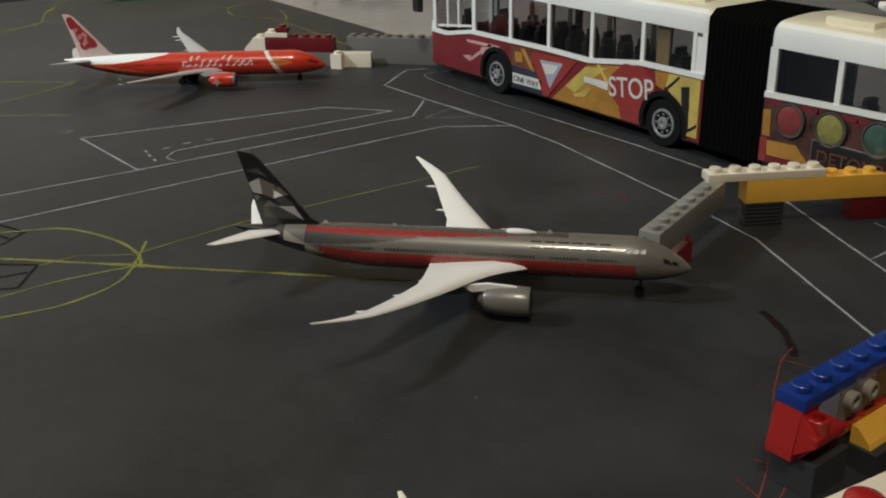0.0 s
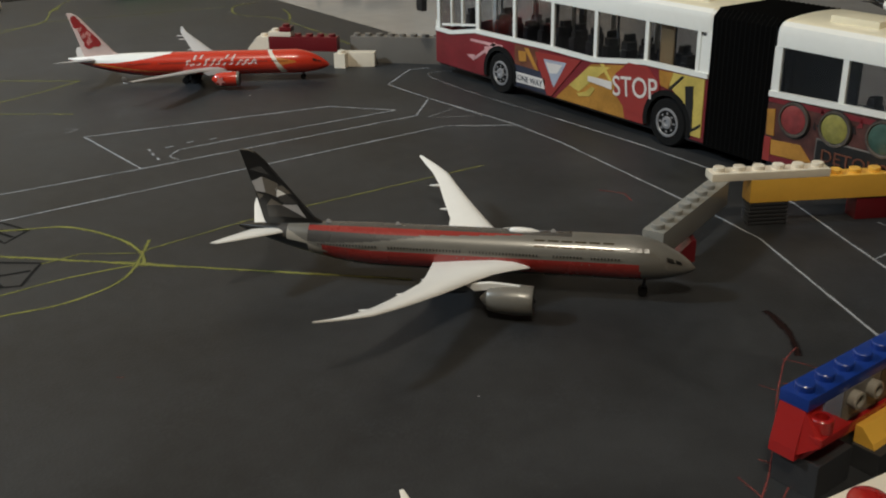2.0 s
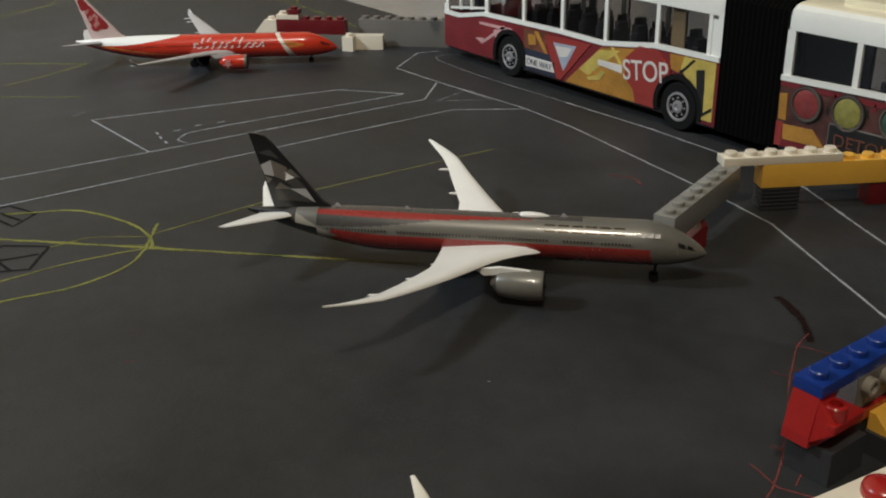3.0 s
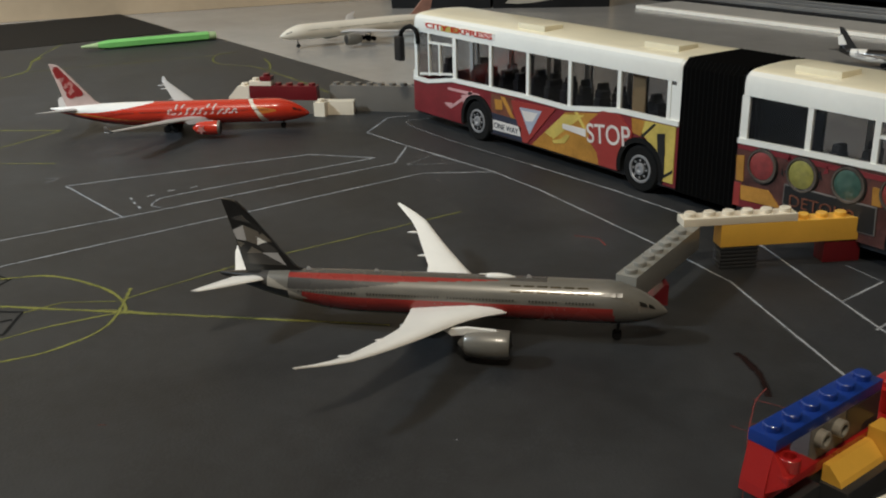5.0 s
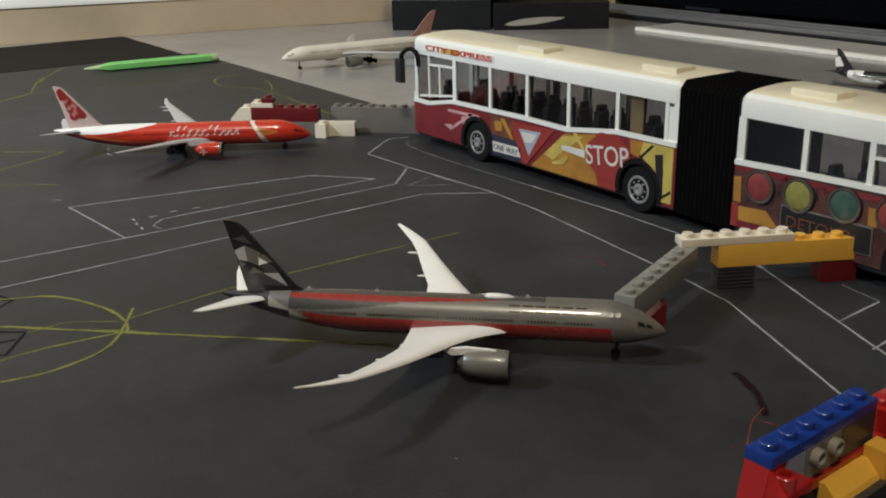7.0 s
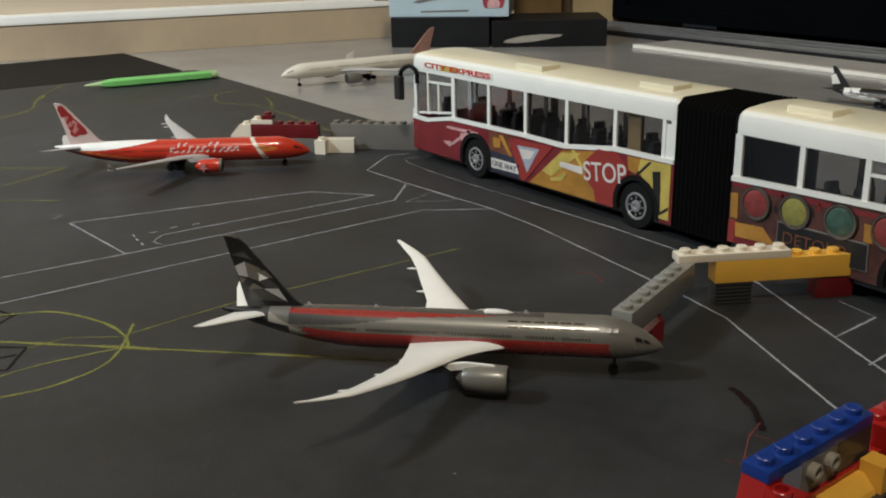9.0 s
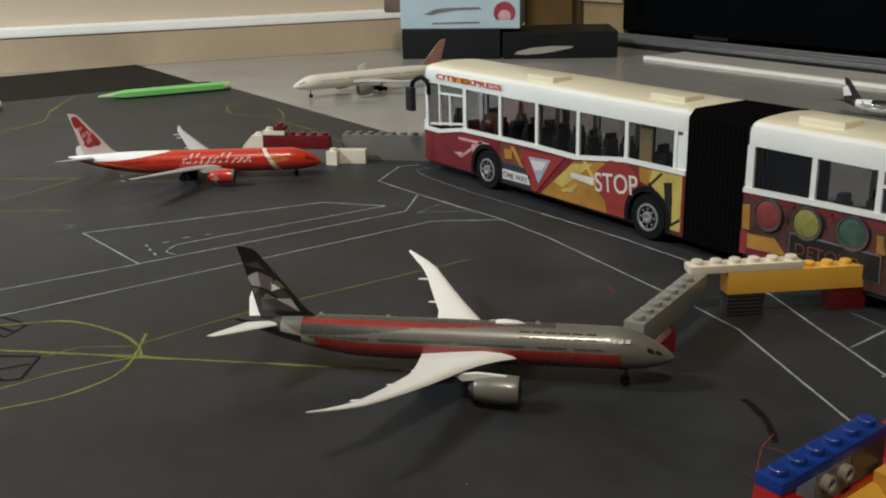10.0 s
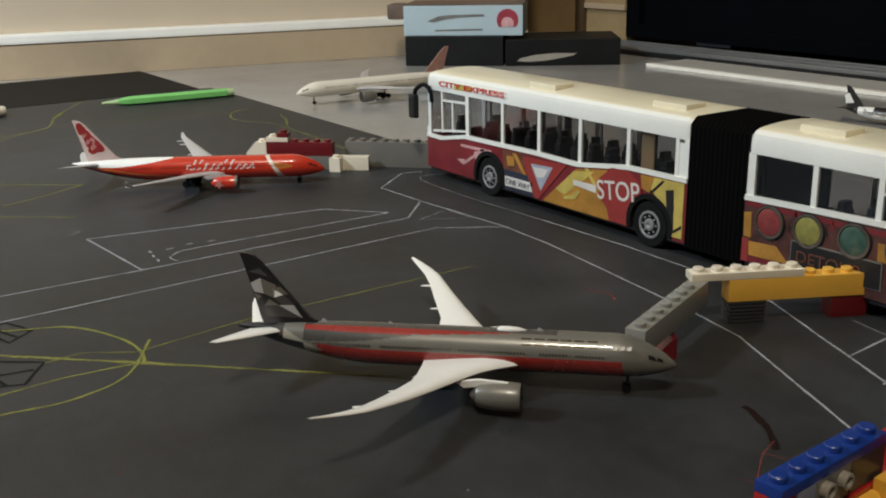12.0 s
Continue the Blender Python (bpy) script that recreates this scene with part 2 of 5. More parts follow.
M = {
    "mat": sheet_material("chalkboard_sheet", (0.0130, 0.0136, 0.0145), (0.0385, 0.0398, 0.0415), (0.085, 0.09, 0.10),
                          # first two: rubbed chalk; the broad far-left ones paint in the wall's sheen
                          ((-0.040, 0.115, 0.032, 0.46), (-0.078, 0.126, 0.036, 0.36), (-0.30, -0.03, 0.14, 0.26), (-0.48, 0.00, 0.22, 0.36), (-0.20, -0.16, 0.08, 0.24))),
    "mat_dark": material("black_sheet", (0.011, 0.009, 0.007), 0.8, scale=9, vary=0.3, bump=0.1, bump_scale=700, spec=0.2),
    "chalk_white": chalk_material("white_chalk", (0.31, 0.32, 0.335), 0.50),
    "chalk_faint": chalk_material("faint_white_chalk", (0.22, 0.225, 0.235), 0.42),
    "chalk_yellow": chalk_material("yellow_chalk", (0.205, 0.203, 0.060), 0.51),
    "chalk_faint_yellow": chalk_material("faint_yellow_chalk", (0.18, 0.178, 0.058), 0.44),
    "chalk_red": chalk_material("red_chalk", (0.19, 0.05, 0.045), 0.46),
    "chalk_brown": chalk_material("dark_red_pastel", (0.016, 0.007, 0.006), 0.58),
    "marker": material("black_marker", (0.008, 0.008, 0.008), 0.8, spec=0.15),
    "floor": material("grey_marble", (0.27, 0.26, 0.245), 0.20, scale=8, colour2=(0.36, 0.348, 0.33), bump=0.02, spec=0.7),
    "skirting": material("beige_skirting", (0.45, 0.34, 0.225), 0.4, scale=9, vary=0.1),
    "wall": material("beige_wall_paint", (0.55, 0.445, 0.325), 0.8, scale=6, vary=0.05, bump=0.15, bump_scale=250),
    "white_trim": material("white_gloss_trim", (0.92, 0.88, 0.80), 0.35, scale=20, vary=0.05),
    "cream_trim": material("cream_gloss_trim", (0.66, 0.58, 0.45), 0.4, scale=20, vary=0.06),
    "post": material("dark_wood_post", (0.075, 0.045, 0.022), 0.5, scale=20, vary=0.2),
    "box_lid": material("brown_card_lid", (0.13, 0.085, 0.06), 0.6, scale=40, vary=0.25),
    "ceiling": material("white_ceiling", (0.75, 0.73, 0.7), 0.9, scale=3, vary=0.04),
    "alu": material("aluminium_track", (0.28, 0.28, 0.28), 0.35, 0.6, scale=40),
    "sill": material("pale_sill", (0.44, 0.425, 0.40), 0.5, scale=15),
    "frame_dark": material("dark_frame", (0.010, 0.010, 0.011), 0.6, scale=20, spec=0.2),
    "night": material("dark_curtain", (0.0016, 0.0021, 0.0032), 0.9, scale=12, vary=0.3, spec=0.06),
    "rubber": material("black_rubber", (0.005, 0.005, 0.005), 0.8, bump=0.3, bump_scale=1500, spec=0.22),
    "bellows": material("black_bellows", (0.002, 0.002, 0.002), 0.9, scale=80, spec=0.08),
    "bus_white": material("cream_white_plastic", (0.85, 0.85, 0.80), 0.32, scale=35, vary=0.05, coat=0.25, bump=0.04, bump_scale=300),
    # warm lamp light on the flat roof is put into this tint
    "bus_roof": material("warm_lit_cream_plastic", (0.82, 0.75, 0.56), 0.33, scale=18, vary=0.08, coat=0.25),
    "bus_dark": material("dark_seat_plastic", (0.012, 0.013, 0.016), 0.32, scale=60),
    "bus_inside": material("grey_interior", (0.26, 0.25, 0.24), 0.6, scale=40),
    "rim": material("grey_plastic_rim", (0.30, 0.30, 0.31), 0.4, 0.3, scale=200),
    "b_red": material("printed_deep_red", (0.19, 0.018, 0.024), 0.38, scale=45, vary=0.28, coat=0.2),
    "b_red2": material("printed_sign_red", (0.30, 0.035, 0.03), 0.38, scale=60, vary=0.15, coat=0.2),
    "b_maroon": material("printed_dark_maroon", (0.085, 0.030, 0.024), 0.4, scale=150, vary=0.6, coat=0.2),
    "b_orange": material("printed_orange", (0.42, 0.20, 0.035), 0.38, scale=70, vary=0.3, coat=0.2),
    "b_yellow": material("printed_yellow", (0.55, 0.42, 0.10), 0.38, scale=80, vary=0.25, coat=0.2),
    "b_brown": material("printed_brown", (0.16, 0.055, 0.03), 0.4, scale=120, vary=0.5, coat=0.2),
    "b_hood": material("printed_signal_hood", (0.085, 0.070, 0.058), 0.4, scale=110, vary=0.5, coat=0.2),
    "b_white": material("printed_white", (0.68, 0.64, 0.60), 0.4, scale=80, vary=0.12, coat=0.2),
    "b_pink": material("printed_pale_pink", (0.60, 0.34, 0.34), 0.4, scale=80, vary=0.3),
    "b_navy": material("printed_navy", (0.025, 0.03, 0.05), 0.4, scale=80, vary=0.3),
    "b_black": material("printed_black", (0.012, 0.012, 0.012), 0.45, scale=80),
    "b_sky": material("printed_blue_grey", (0.35, 0.38, 0.46), 0.4, scale=80, vary=0.2),
    "l_red": material("signal_lens_red", (0.24, 0.04, 0.04), 0.3, scale=300, vary=0.3, coat=0.4),
    "l_yellow": material("signal_lens_yellow", (0.27, 0.25, 0.065), 0.3, scale=300, vary=0.3, coat=0.4),
    "l_green": material("signal_lens_green", (0.045, 0.10, 0.08), 0.3, scale=300, vary=0.3, coat=0.4),
    "p_silver": material("silver_grey_paint", (0.175, 0.165, 0.142), 0.34, 0.15, scale=60, vary=0.09, coat=0.45),
    "p_dark": material("dark_grey_paint", (0.075, 0.07, 0.065), 0.25, 0.1, scale=60, vary=0.1, coat=0.4),
    "p_umber": material("umber_grey_paint", (0.15, 0.13, 0.105), 0.3, scale=60, vary=0.1, coat=0.3),
    "p_black": material("black_paint", (0.016, 0.015, 0.014), 0.3, scale=60, coat=0.4),
    "p_red": material("bright_red_paint", (0.30, 0.030, 0.024), 0.25, scale=60, vary=0.08, coat=0.5),
    "p_scarlet": material("glossy_scarlet_paint", (0.55, 0.035, 0.015), 0.22, scale=60, vary=0.08, coat=0.6),
    "p_white": material("white_wing_paint", (0.86, 0.84, 0.79), 0.35, scale=60, vary=0.04, coat=0.2),
    "p_greywing": material("pale_grey_wing_paint", (0.45, 0.43, 0.42), 0.35, scale=60, vary=0.06, coat=0.2),
    "p_beige": material("warm_grey_paint", (0.34, 0.31, 0.26), 0.3, scale=60, vary=0.06, coat=0.3),
    "p_gold": material("dark_gold_print", (0.055, 0.040, 0.016), 0.24, 0.6, scale=200),
    # real trim stripe, also the reflection painted near the red jet's nose
    "p_orange": material("orange_trim_and_reflection", (0.55, 0.17, 0.03), 0.3, scale=60, coat=0.4),
    "p_finred": material("tail_red_paint", (0.32, 0.03, 0.03), 0.3, scale=80, vary=0.2, coat=0.3),
    "p_pinkwhite": material("pinkish_white_paint", (0.66, 0.50, 0.46), 0.32, scale=70, vary=0.1, coat=0.3),
    "p_rose": material("rose_print", (0.48, 0.20, 0.18), 0.35, scale=80, vary=0.25),
    "p_cream": material("cream_fuselage_paint", (0.74, 0.68, 0.57), 0.3, scale=50, vary=0.06, coat=0.3),
    "p_maroon": material("dull_maroon_paint", (0.34, 0.18, 0.14), 0.35, scale=80, vary=0.25),
    "p_crimson": material("crimson_tail_paint", (0.20, 0.015, 0.02), 0.3, scale=80, vary=0.2, coat=0.3),
    "p_gear": material("dark_gear_metal", (0.05, 0.05, 0.05), 0.4, 0.5, scale=200),
    "br_white": material("aged_white_brick", (0.80, 0.72, 0.58), 0.3, scale=50, vary=0.06, coat=0.3),
    "br_yellow": material("yellow_brick", (0.82, 0.45, 0.065), 0.3, scale=50, vary=0.07, coat=0.3),
    "br_grey": material("light_grey_brick", (0.25, 0.245, 0.22), 0.32, scale=50, vary=0.06, coat=0.25),
    "br_dark": material("dark_grey_brick", (0.035, 0.035, 0.036), 0.4, scale=50, vary=0.1, coat=0.2),
    "br_blue": material("blue_brick", (0.008, 0.036, 0.22), 0.36, scale=50, vary=0.1, coat=0.15),
    # grey brick with the shade of overhanging bricks put into its colour
    "br_stone": material("shaded_grey_brick", (0.15, 0.14, 0.125), 0.4, scale=50, vary=0.07, coat=0.15),
    "br_red": material("red_brick_plastic", (0.37, 0.015, 0.013), 0.27, scale=50, vary=0.07, coat=0.35),
    # dark red bridge bricks, and red bricks with beam shade in their colour
    "br_deepred": material("deep_and_shaded_red_brick_plastic", (0.13, 0.006, 0.009), 0.42, scale=50, vary=0.1, coat=0.3),
    "br_bluegrey": material("blue_grey_brick", (0.22, 0.25, 0.33), 0.3, scale=50, vary=0.07, coat=0.25),
    "br_tan": material("warm_grey_pin", (0.30, 0.27, 0.22), 0.3, scale=80, vary=0.08, coat=0.25),
    "green": material("bright_green_plastic", (0.20, 0.55, 0.15), 0.4, scale=40, vary=0.08, coat=0.2),
    "green_pale": material("pale_green_tip", (0.42, 0.55, 0.28), 0.5, scale=80, vary=0.1),
    "box_black": material("black_card", (0.006, 0.006, 0.0065), 0.5, scale=25, vary=0.4, spec=0.25),
    "box_blue": material("pale_blue_card", (0.42, 0.52, 0.56), 0.45, scale=25, vary=0.06),
    "box_grey": material("grey_print", (0.16, 0.15, 0.14), 0.5, scale=60, vary=0.3),
    "box_red": material("crimson_print", (0.30, 0.03, 0.05), 0.45, scale=60, vary=0.2),
    "card": material("brown_wood_panel", (0.34, 0.235, 0.115), 0.55, scale=14, vary=0.15),
    "glass": pane_material("smoky_pane", (0.84, 0.84, 0.85)),
    "door_glass": pane_material("door_pane", (0.35, 0.36, 0.38), 0.02),
}


# ---- building helpers ----
def mesh_from(bm, name, mats, smooth=None):
    me = bpy.data.meshes.new(name)
    bm.normal_update()
    bm.to_mesh(me)
    bm.free()
    for mt in mats if isinstance(mats, (list, tuple)) else [mats]:
        me.materials.append(M[mt])
    if smooth is not None:
        for p in me.polygons:
            p.use_smooth = True
        me.set_sharp_from_angle(angle=radians(smooth))
    return me


def part(name, bm, mats, parent=None, label="", smooth=None, at=None):
    ob = new(name, mesh_from(bm, name, mats, smooth))
    if parent is not None:
        ob.parent = parent
    if at is not None:
        ob.matrix_basis = at
    if label:
        tagged(ob, label=label)
    return ob


def thing(name, m, label, category, group="", kind=""):
    ob = new(name)
    ob.empty_display_size = 0.01
    ob.matrix_basis = m
    return tagged(ob, label, category, group, kind)


def box_into(bm, x0, x1, y0, y1, z0, z1, bevel=0.0, mat=0, m=None):
    vs = [bm.verts.new((x, y, z)) for x in (x0, x1) for y in (y0, y1) for z in (z0, z1)]
    quads = ((0, 1, 3, 2), (4, 6, 7, 5), (0, 4, 5, 1), (2, 3, 7, 6), (0, 2, 6, 4), (1, 5, 7, 3))
    fs = [bm.faces.new([vs[i] for i in q]) for q in quads]
    for f in fs:
        f.material_index = mat
    if bevel:
        es = list({e for f in fs for e in f.edges})
        r = bmesh.ops.bevel(bm, geom=es, offset=bevel, segments=2, profile=0.7, affect="EDGES")
        vs = list({v for f in r["faces"] for v in f.verts} | {v for v in vs if v.is_valid})
    if m is not None:
        bmesh.ops.transform(bm, matrix=m, verts=[v for v in vs if v.is_valid])
    return vs


def box(x0, x1, y0, y1, z0, z1, bevel=0.0):
    bm = bmesh.new()
    box_into(bm, x0, x1, y0, y1, z0, z1, bevel)
    return bm


def lathe_into(bm, profile, m, segs=20, mat=0):
    """Spins (radius, height) pairs round z, then sets them at m."""
    rings = []
    for r, h in profile:
        rings.append([bm.verts.new(m @ Vector((r * math.cos(2 * math.pi * i / segs), r * math.sin(2 * math.pi * i / segs), h))) for i in range(segs)])
    for a, b in zip(rings, rings[1:]):
        for i in range(segs):
            bm.faces.new((a[i], a[(i + 1) % segs], b[(i + 1) % segs], b[i])).material_index = mat
    for ring, flip in ((rings[0], True), (rings[-1], False)):
        bm.faces.new(ring[::-1] if flip else ring).material_index = mat


def lathe(profile, m=Matrix(), segs=20):
    bm = bmesh.new()
    lathe_into(bm, profile, m, segs)
    return bm


def slab(outline, y0, y1, bevel=0.0):
    """An outline in x and z, thick from y0 to y1."""
    bm = bmesh.new()
    a = [bm.verts.new((x, y0, z)) for x, z in outline]
    b = [bm.verts.new((x, y1, z)) for x, z in outline]
    n = len(outline)
    bm.faces.new(a)
    bm.faces.new(b[::-1])
    for i in range(n):
        bm.faces.new((a[i], b[i], b[(i + 1) % n], a[(i + 1) % n]))
    bmesh.ops.recalc_face_normals(bm, faces=bm.faces)
    bmesh.ops.triangulate(bm, faces=[f for f in bm.faces if len(f.verts) > 4])
    return bm


def tube(points, radius, segs=8):
    bm = bmesh.new()
    pts = [Vector(p) for p in points]
    rings = []
    for i, p in enumerate(pts):
        d = (pts[min(i + 1, len(pts) - 1)] - pts[max(i - 1, 0)]).normalized()
        u = d.orthogonal().normalized() if i == 0 else (u - d * u.dot(d)).normalized()
        v = d.cross(u)
        rings.append([bm.verts.new(p + radius * (math.cos(2 * math.pi * k / segs) * u + math.sin(2 * math.pi * k / segs) * v)) for k in range(segs)])
    for a, b in zip(rings, rings[1:]):
        for k in range(segs):
            bm.faces.new((a[k], a[(k + 1) % segs], b[(k + 1) % segs], b[k]))
    bm.faces.new(rings[0][::-1])
    bm.faces.new(rings[-1])
    return bm


def lettering(text, height, width, m, mat, parent, name="lettering", label="", shear=0.0, extrude=0.00012, thin=0.0):
    cu = bpy.data.curves.new(name, "FONT")
    cu.body, cu.extrude, cu.shear, cu.align_x, cu.offset = text, 0.01, shear, "LEFT", thin
    tmp = bpy.data.objects.new(name, cu)
    scene.collection.objects.link(tmp)
    bpy.context.view_layer.update()
    me = bpy.data.meshes.new_from_object(tmp.evaluated_get(bpy.context.evaluated_depsgraph_get()))
    bpy.data.objects.remove(tmp)
    xs = [v.co.x for v in me.vertices]
    ys = [v.co.y for v in me.vertices]
    sx, sy = width / (max(xs) - min(xs)), height / (max(ys) - min(ys))
    x0, y0 = min(xs), min(ys)
    for v in me.vertices:
        v.co = (sx * (v.co.x - x0), sy * (v.co.y - y0), v.co.z / 0.01 * extrude)
    me.materials.clear()
    me.materials.append(M[mat])
    ob = new(name, me)
    ob.parent = parent
    ob.matrix_basis = m
    if label:
        tagged(ob, label=label)
    return ob


# ---- the room ----
def setting(name, bm, mat, label, category, smooth=None):
    return tagged(part(name, bm, mat, smooth=smooth), label, category, kind="structure")


setting("floor", box(-3.0, 3.0, -3.0, 0.90, -0.06, -0.0012), "floor", "pale grey marble floor with a soft sheen", "floor")
# the west wall runs a little askew to the sheets
WEST = pose(-0.990, 0.216, 0, 0, 0, -13)


def west(*sizes):
    bm = box(*sizes)
    bmesh.ops.transform(bm, matrix=WEST, verts=bm.verts)
    return bm


setting("wall_west", west(-0.30, -0.0135, -3.45, 0.540, -0.06, 2.5), "wall", "beige painted plain room wall", "wall")
setting("wall_south", box(-2.2, 3.1, -3.12, -3.0, -0.06, 2.5), "wall", "beige painted plain room wall", "wall")
setting("wall_east", box(3.0, 3.12, -3.0, 0.9, -0.06, 2.5), "wall", "beige painted plain room wall", "wall")
setting("ceiling", box(-2.2, 3.12, -3.12, 1.3, 2.5, 2.6), "ceiling", "white painted plain ceiling", "ceiling")
setting("baseboard", west(-0.0135, 0.0, -3.45, 0.4776, -0.0012, 0.0405, 0.001), "skirting", "beige tiled skirting along the wall", "skirting")
setting("trim", west(-0.0135, 0.0025, -3.45, 0.4776, 0.0405, 0.0525, 0.003), "white_trim", "white glossy rail on top of the skirting", "trim")
setting("wall_north", box(-1.16, -0.80, 0.87, 1.02, -0.06, 2.5), "card", "brown wood-panelled strip of wall beside the glass door", "wall")
setting("wall_north_head", box(-0.80, 3.12, 0.90, 1.02, 2.1, 2.5), "wall", "beige painted wall above the glass door", "wall")
setting("trim_jamb", west(-0.0135, 0.006, 0.4776, 0.536, -0.0012, 2.1, 0.002), "cream_trim", "cream moulded door jamb in the corner", "trim")
setting("trim_jamb_face", west(0.006, 0.011, 0.4926, 0.520, -0.0012, 2.1, 0.001), "white_trim", "white painted face of the door jamb", "trim")
setting("trim_post", box(-0.904, -0.886, 0.862, 0.870, -0.06, 2.1, 0.001), "post", "dark brown wooden post in the panelled wall", "trim")
setting("wall_niche", box(-0.886, -0.80, 0.8655, 0.870, 0.056, 2.1), "card", "dull brown strip of wall beside the glass door", "wall")
setting("trim_niche", box(-0.886, -0.80, 0.8640, 0.870, 0.048, 0.056, 0.001), "skirting", "cream rail on the strip of wall", "trim")
setting("backdrop", box(-0.80, 3.12, 1.10, 1.12, -0.06, 2.1), "night", "dark curtain behind the glass door at night", "curtain")


def sliding_door():
    d = thing("glass_door", pose(0, 0, 0), "dark sliding glass door with black frame, closed at night", "door", kind="structure")
    part("bottom_rail", box(-0.80, 3.0, 0.868, 0.895, 0.012, 0.030, 0.001), "night", d)
    part("stile", box(-0.80, -0.775, 0.868, 0.895, 0.030, 2.1, 0.001), "night", d)
    part("pane", box(-0.775, 0.60, 0.880, 0.884, 0.030, 2.1), "night", d)
    part("pane", box(0.604, 3.0, 0.880, 0.884, 0.030, 2.1), "night", d)
    return d


sliding_door()
track = thing("door_track", pose(0, 0, 0), "aluminium sliding door track with three raised rails", "track", kind="structure")
part("track_bed", box(-0.80, 3.0, 0.785, 0.90, -0.0012, 0.004), "frame_dark", track)
for y in (0.794, 0.818, 0.842):
    part("rail", box(-0.80, 3.0, y, y + 0.0045, 0.004, 0.0095, 0.001), "alu", track)
setting("window_sill", box(-0.605, 3.0, 0.722, 0.785, -0.0012, 0.0020, 0.0005), "sill", "pale stone threshold in front of the door track", "sill")
setting("trim_threshold", box(-0.605, 3.0, 0.7125, 0.722, -0.0012, 0.0028, 0.0008), "white_trim", "white raised edge of the door threshold", "trim")


# ---- chalkboard sheets and drawn lines ----
mat_thing = thing("play_mat", pose(0, 0, 0), "large dark grey chalkboard sheet with chalk taxiways", "mat")
part("sheet", box(-0.79, 0.9, -1.2, 0.226, -0.0012, 0.0, 0.0003), "mat", mat_thing)
dark_thing = thing("play_mat", pose(0, 0, 0), "black card sheet lying against the skirting", "mat")
part("sheet", box(-0.990, -0.7915, -1.2, 0.212, -0.0012, 0.0004, 0.0003), "mat_dark", dark_thing)


def smooth_line(pts, step=0.004, curve=True):
    out = []
    n = len(pts)
    for i in range(n - 1):
        p0, p1, p2, p3 = (Vector(pts[max(i - 1, 0)]), Vector(pts[i]), Vector(pts[i + 1]), Vector(pts[min(i + 2, n - 1)]))
        k = max(2, int((p2 - p1).length / step))
        for j in range(k):
            u = j / k
            if curve:
                q = 0.5 * (2 * p1 + (p2 - p0) * u + (2 * p0 - 5 * p1 + 4 * p2 - p3) * u * u + (3 * p1 - p0 - 3 * p2 + p3) * u ** 3)
            else:
                q = p1.lerp(p2, u)
            out.append(q)
    out.append(Vector(pts[-1]))
    return out


LINES = [0]


def chalk(pts, width, mat, curve=False, wobble=0.00012, name="chalk_line"):
    rnd = random.Random(len(pts) * 31 + LINES[0])
    LINES[0] += 1
    z = 0.00005 + 0.00001 * (LINES[0] % 9)
    bm = bmesh.new()
    layer = bm.loops.layers.uv.new("stroke")
    line = smooth_line(pts, curve=curve)
    prev = None
    for i, p in enumerate(line):
        d = (line[min(i + 1, len(line) - 1)] - line[max(i - 1, 0)])
        nrm = Vector((-d.y, d.x)).normalized()
        w = width * 1.35 * rnd.uniform(0.8, 1.2) / 2
        q = p + nrm * rnd.uniform(-wobble, wobble)
        pair = [bm.verts.new((*(q + nrm * w), z)), bm.verts.new((*(q - nrm * w), z))]
        if prev:
            f = bm.faces.new((prev[0], prev[1], pair[1], pair[0]))
            for loop, across in zip(f.loops, (0, 1, 1, 0)):
                loop[layer].uv = (across, i)
        prev = pair
    bmesh.ops.recalc_face_normals(bm, faces=bm.faces)
    if bm.faces and sum(f.normal.z for f in bm.faces) < 0:
        bmesh.ops.reverse_faces(bm, faces=bm.faces)
    return part(name, bm, mat, mat_thing)


W, Y = "chalk_white", "chalk_yellow"
# stand outlines
chalk([(-0.274, -0.053), (-0.202, -0.046)], 0.0014, W)
chalk([(-0.274, -0.053), (-0.249, 0.081), (-0.218, 0.107)], 0.0015, W)
chalk([(-0.207, -0.165), (-0.204, -0.105), (-0.202, -0.046), (-0.201, 0.110)], 0.0013, W)
chalk([(-0.201, 0.110), (-0.227, 0.135)], 0.0014, W)
chalk([(-0.205, -0.026), (-0.212, -0.028), (-0.219, -0.022), (-0.221, -0.012), (-0.220, 0.04), (-0.218, 0.106)], 0.0013, W, curve=True)
chalk([(-0.170, -0.165), (-0.169, -0.112), (-0.174, 0.111), (-0.151, 0.144)], 0.0013, W)
chalk([(-0.194, 0.113), (-0.202, 0.138), (-0.178, 0.139), (-0.194, 0.113)], 0.001, "chalk_faint")
for x, y in ((-0.2290, -0.0328), (-0.2212, -0.0336), (-0.2125, -0.0342)):
    chalk([(x - 0.002, y + 0.0002), (x + 0.002, y - 0.0002)], 0.0017, W)
for x, y in ((-0.2282, -0.0226), (-0.2302, -0.0108), (-0.2285, 0.0010)):
    chalk([(x, y - 0.0020), (x - 0.0002, y + 0.0020)], 0.0015, W)
chalk([(-0.296, 0.182), (-0.300, 0.168), (-0.273, 0.135), (-0.227, 0.137), (-0.154, 0.143), (-0.112, 0.141), (-0.023, 0.129), (0.004, 0.125)], 0.0013, W)
chalk([(-0.268, 0.195), (-0.281, 0.186), (-0.284, 0.176), (-0.276, 0.168), (-0.222, 0.165), (-0.150, 0.168)], 0.0012, "chalk_faint", curve=True)
chalk([(-0.150, 0.168), (-0.086, 0.170), (-0.020, 0.168)], 0.0013, W)
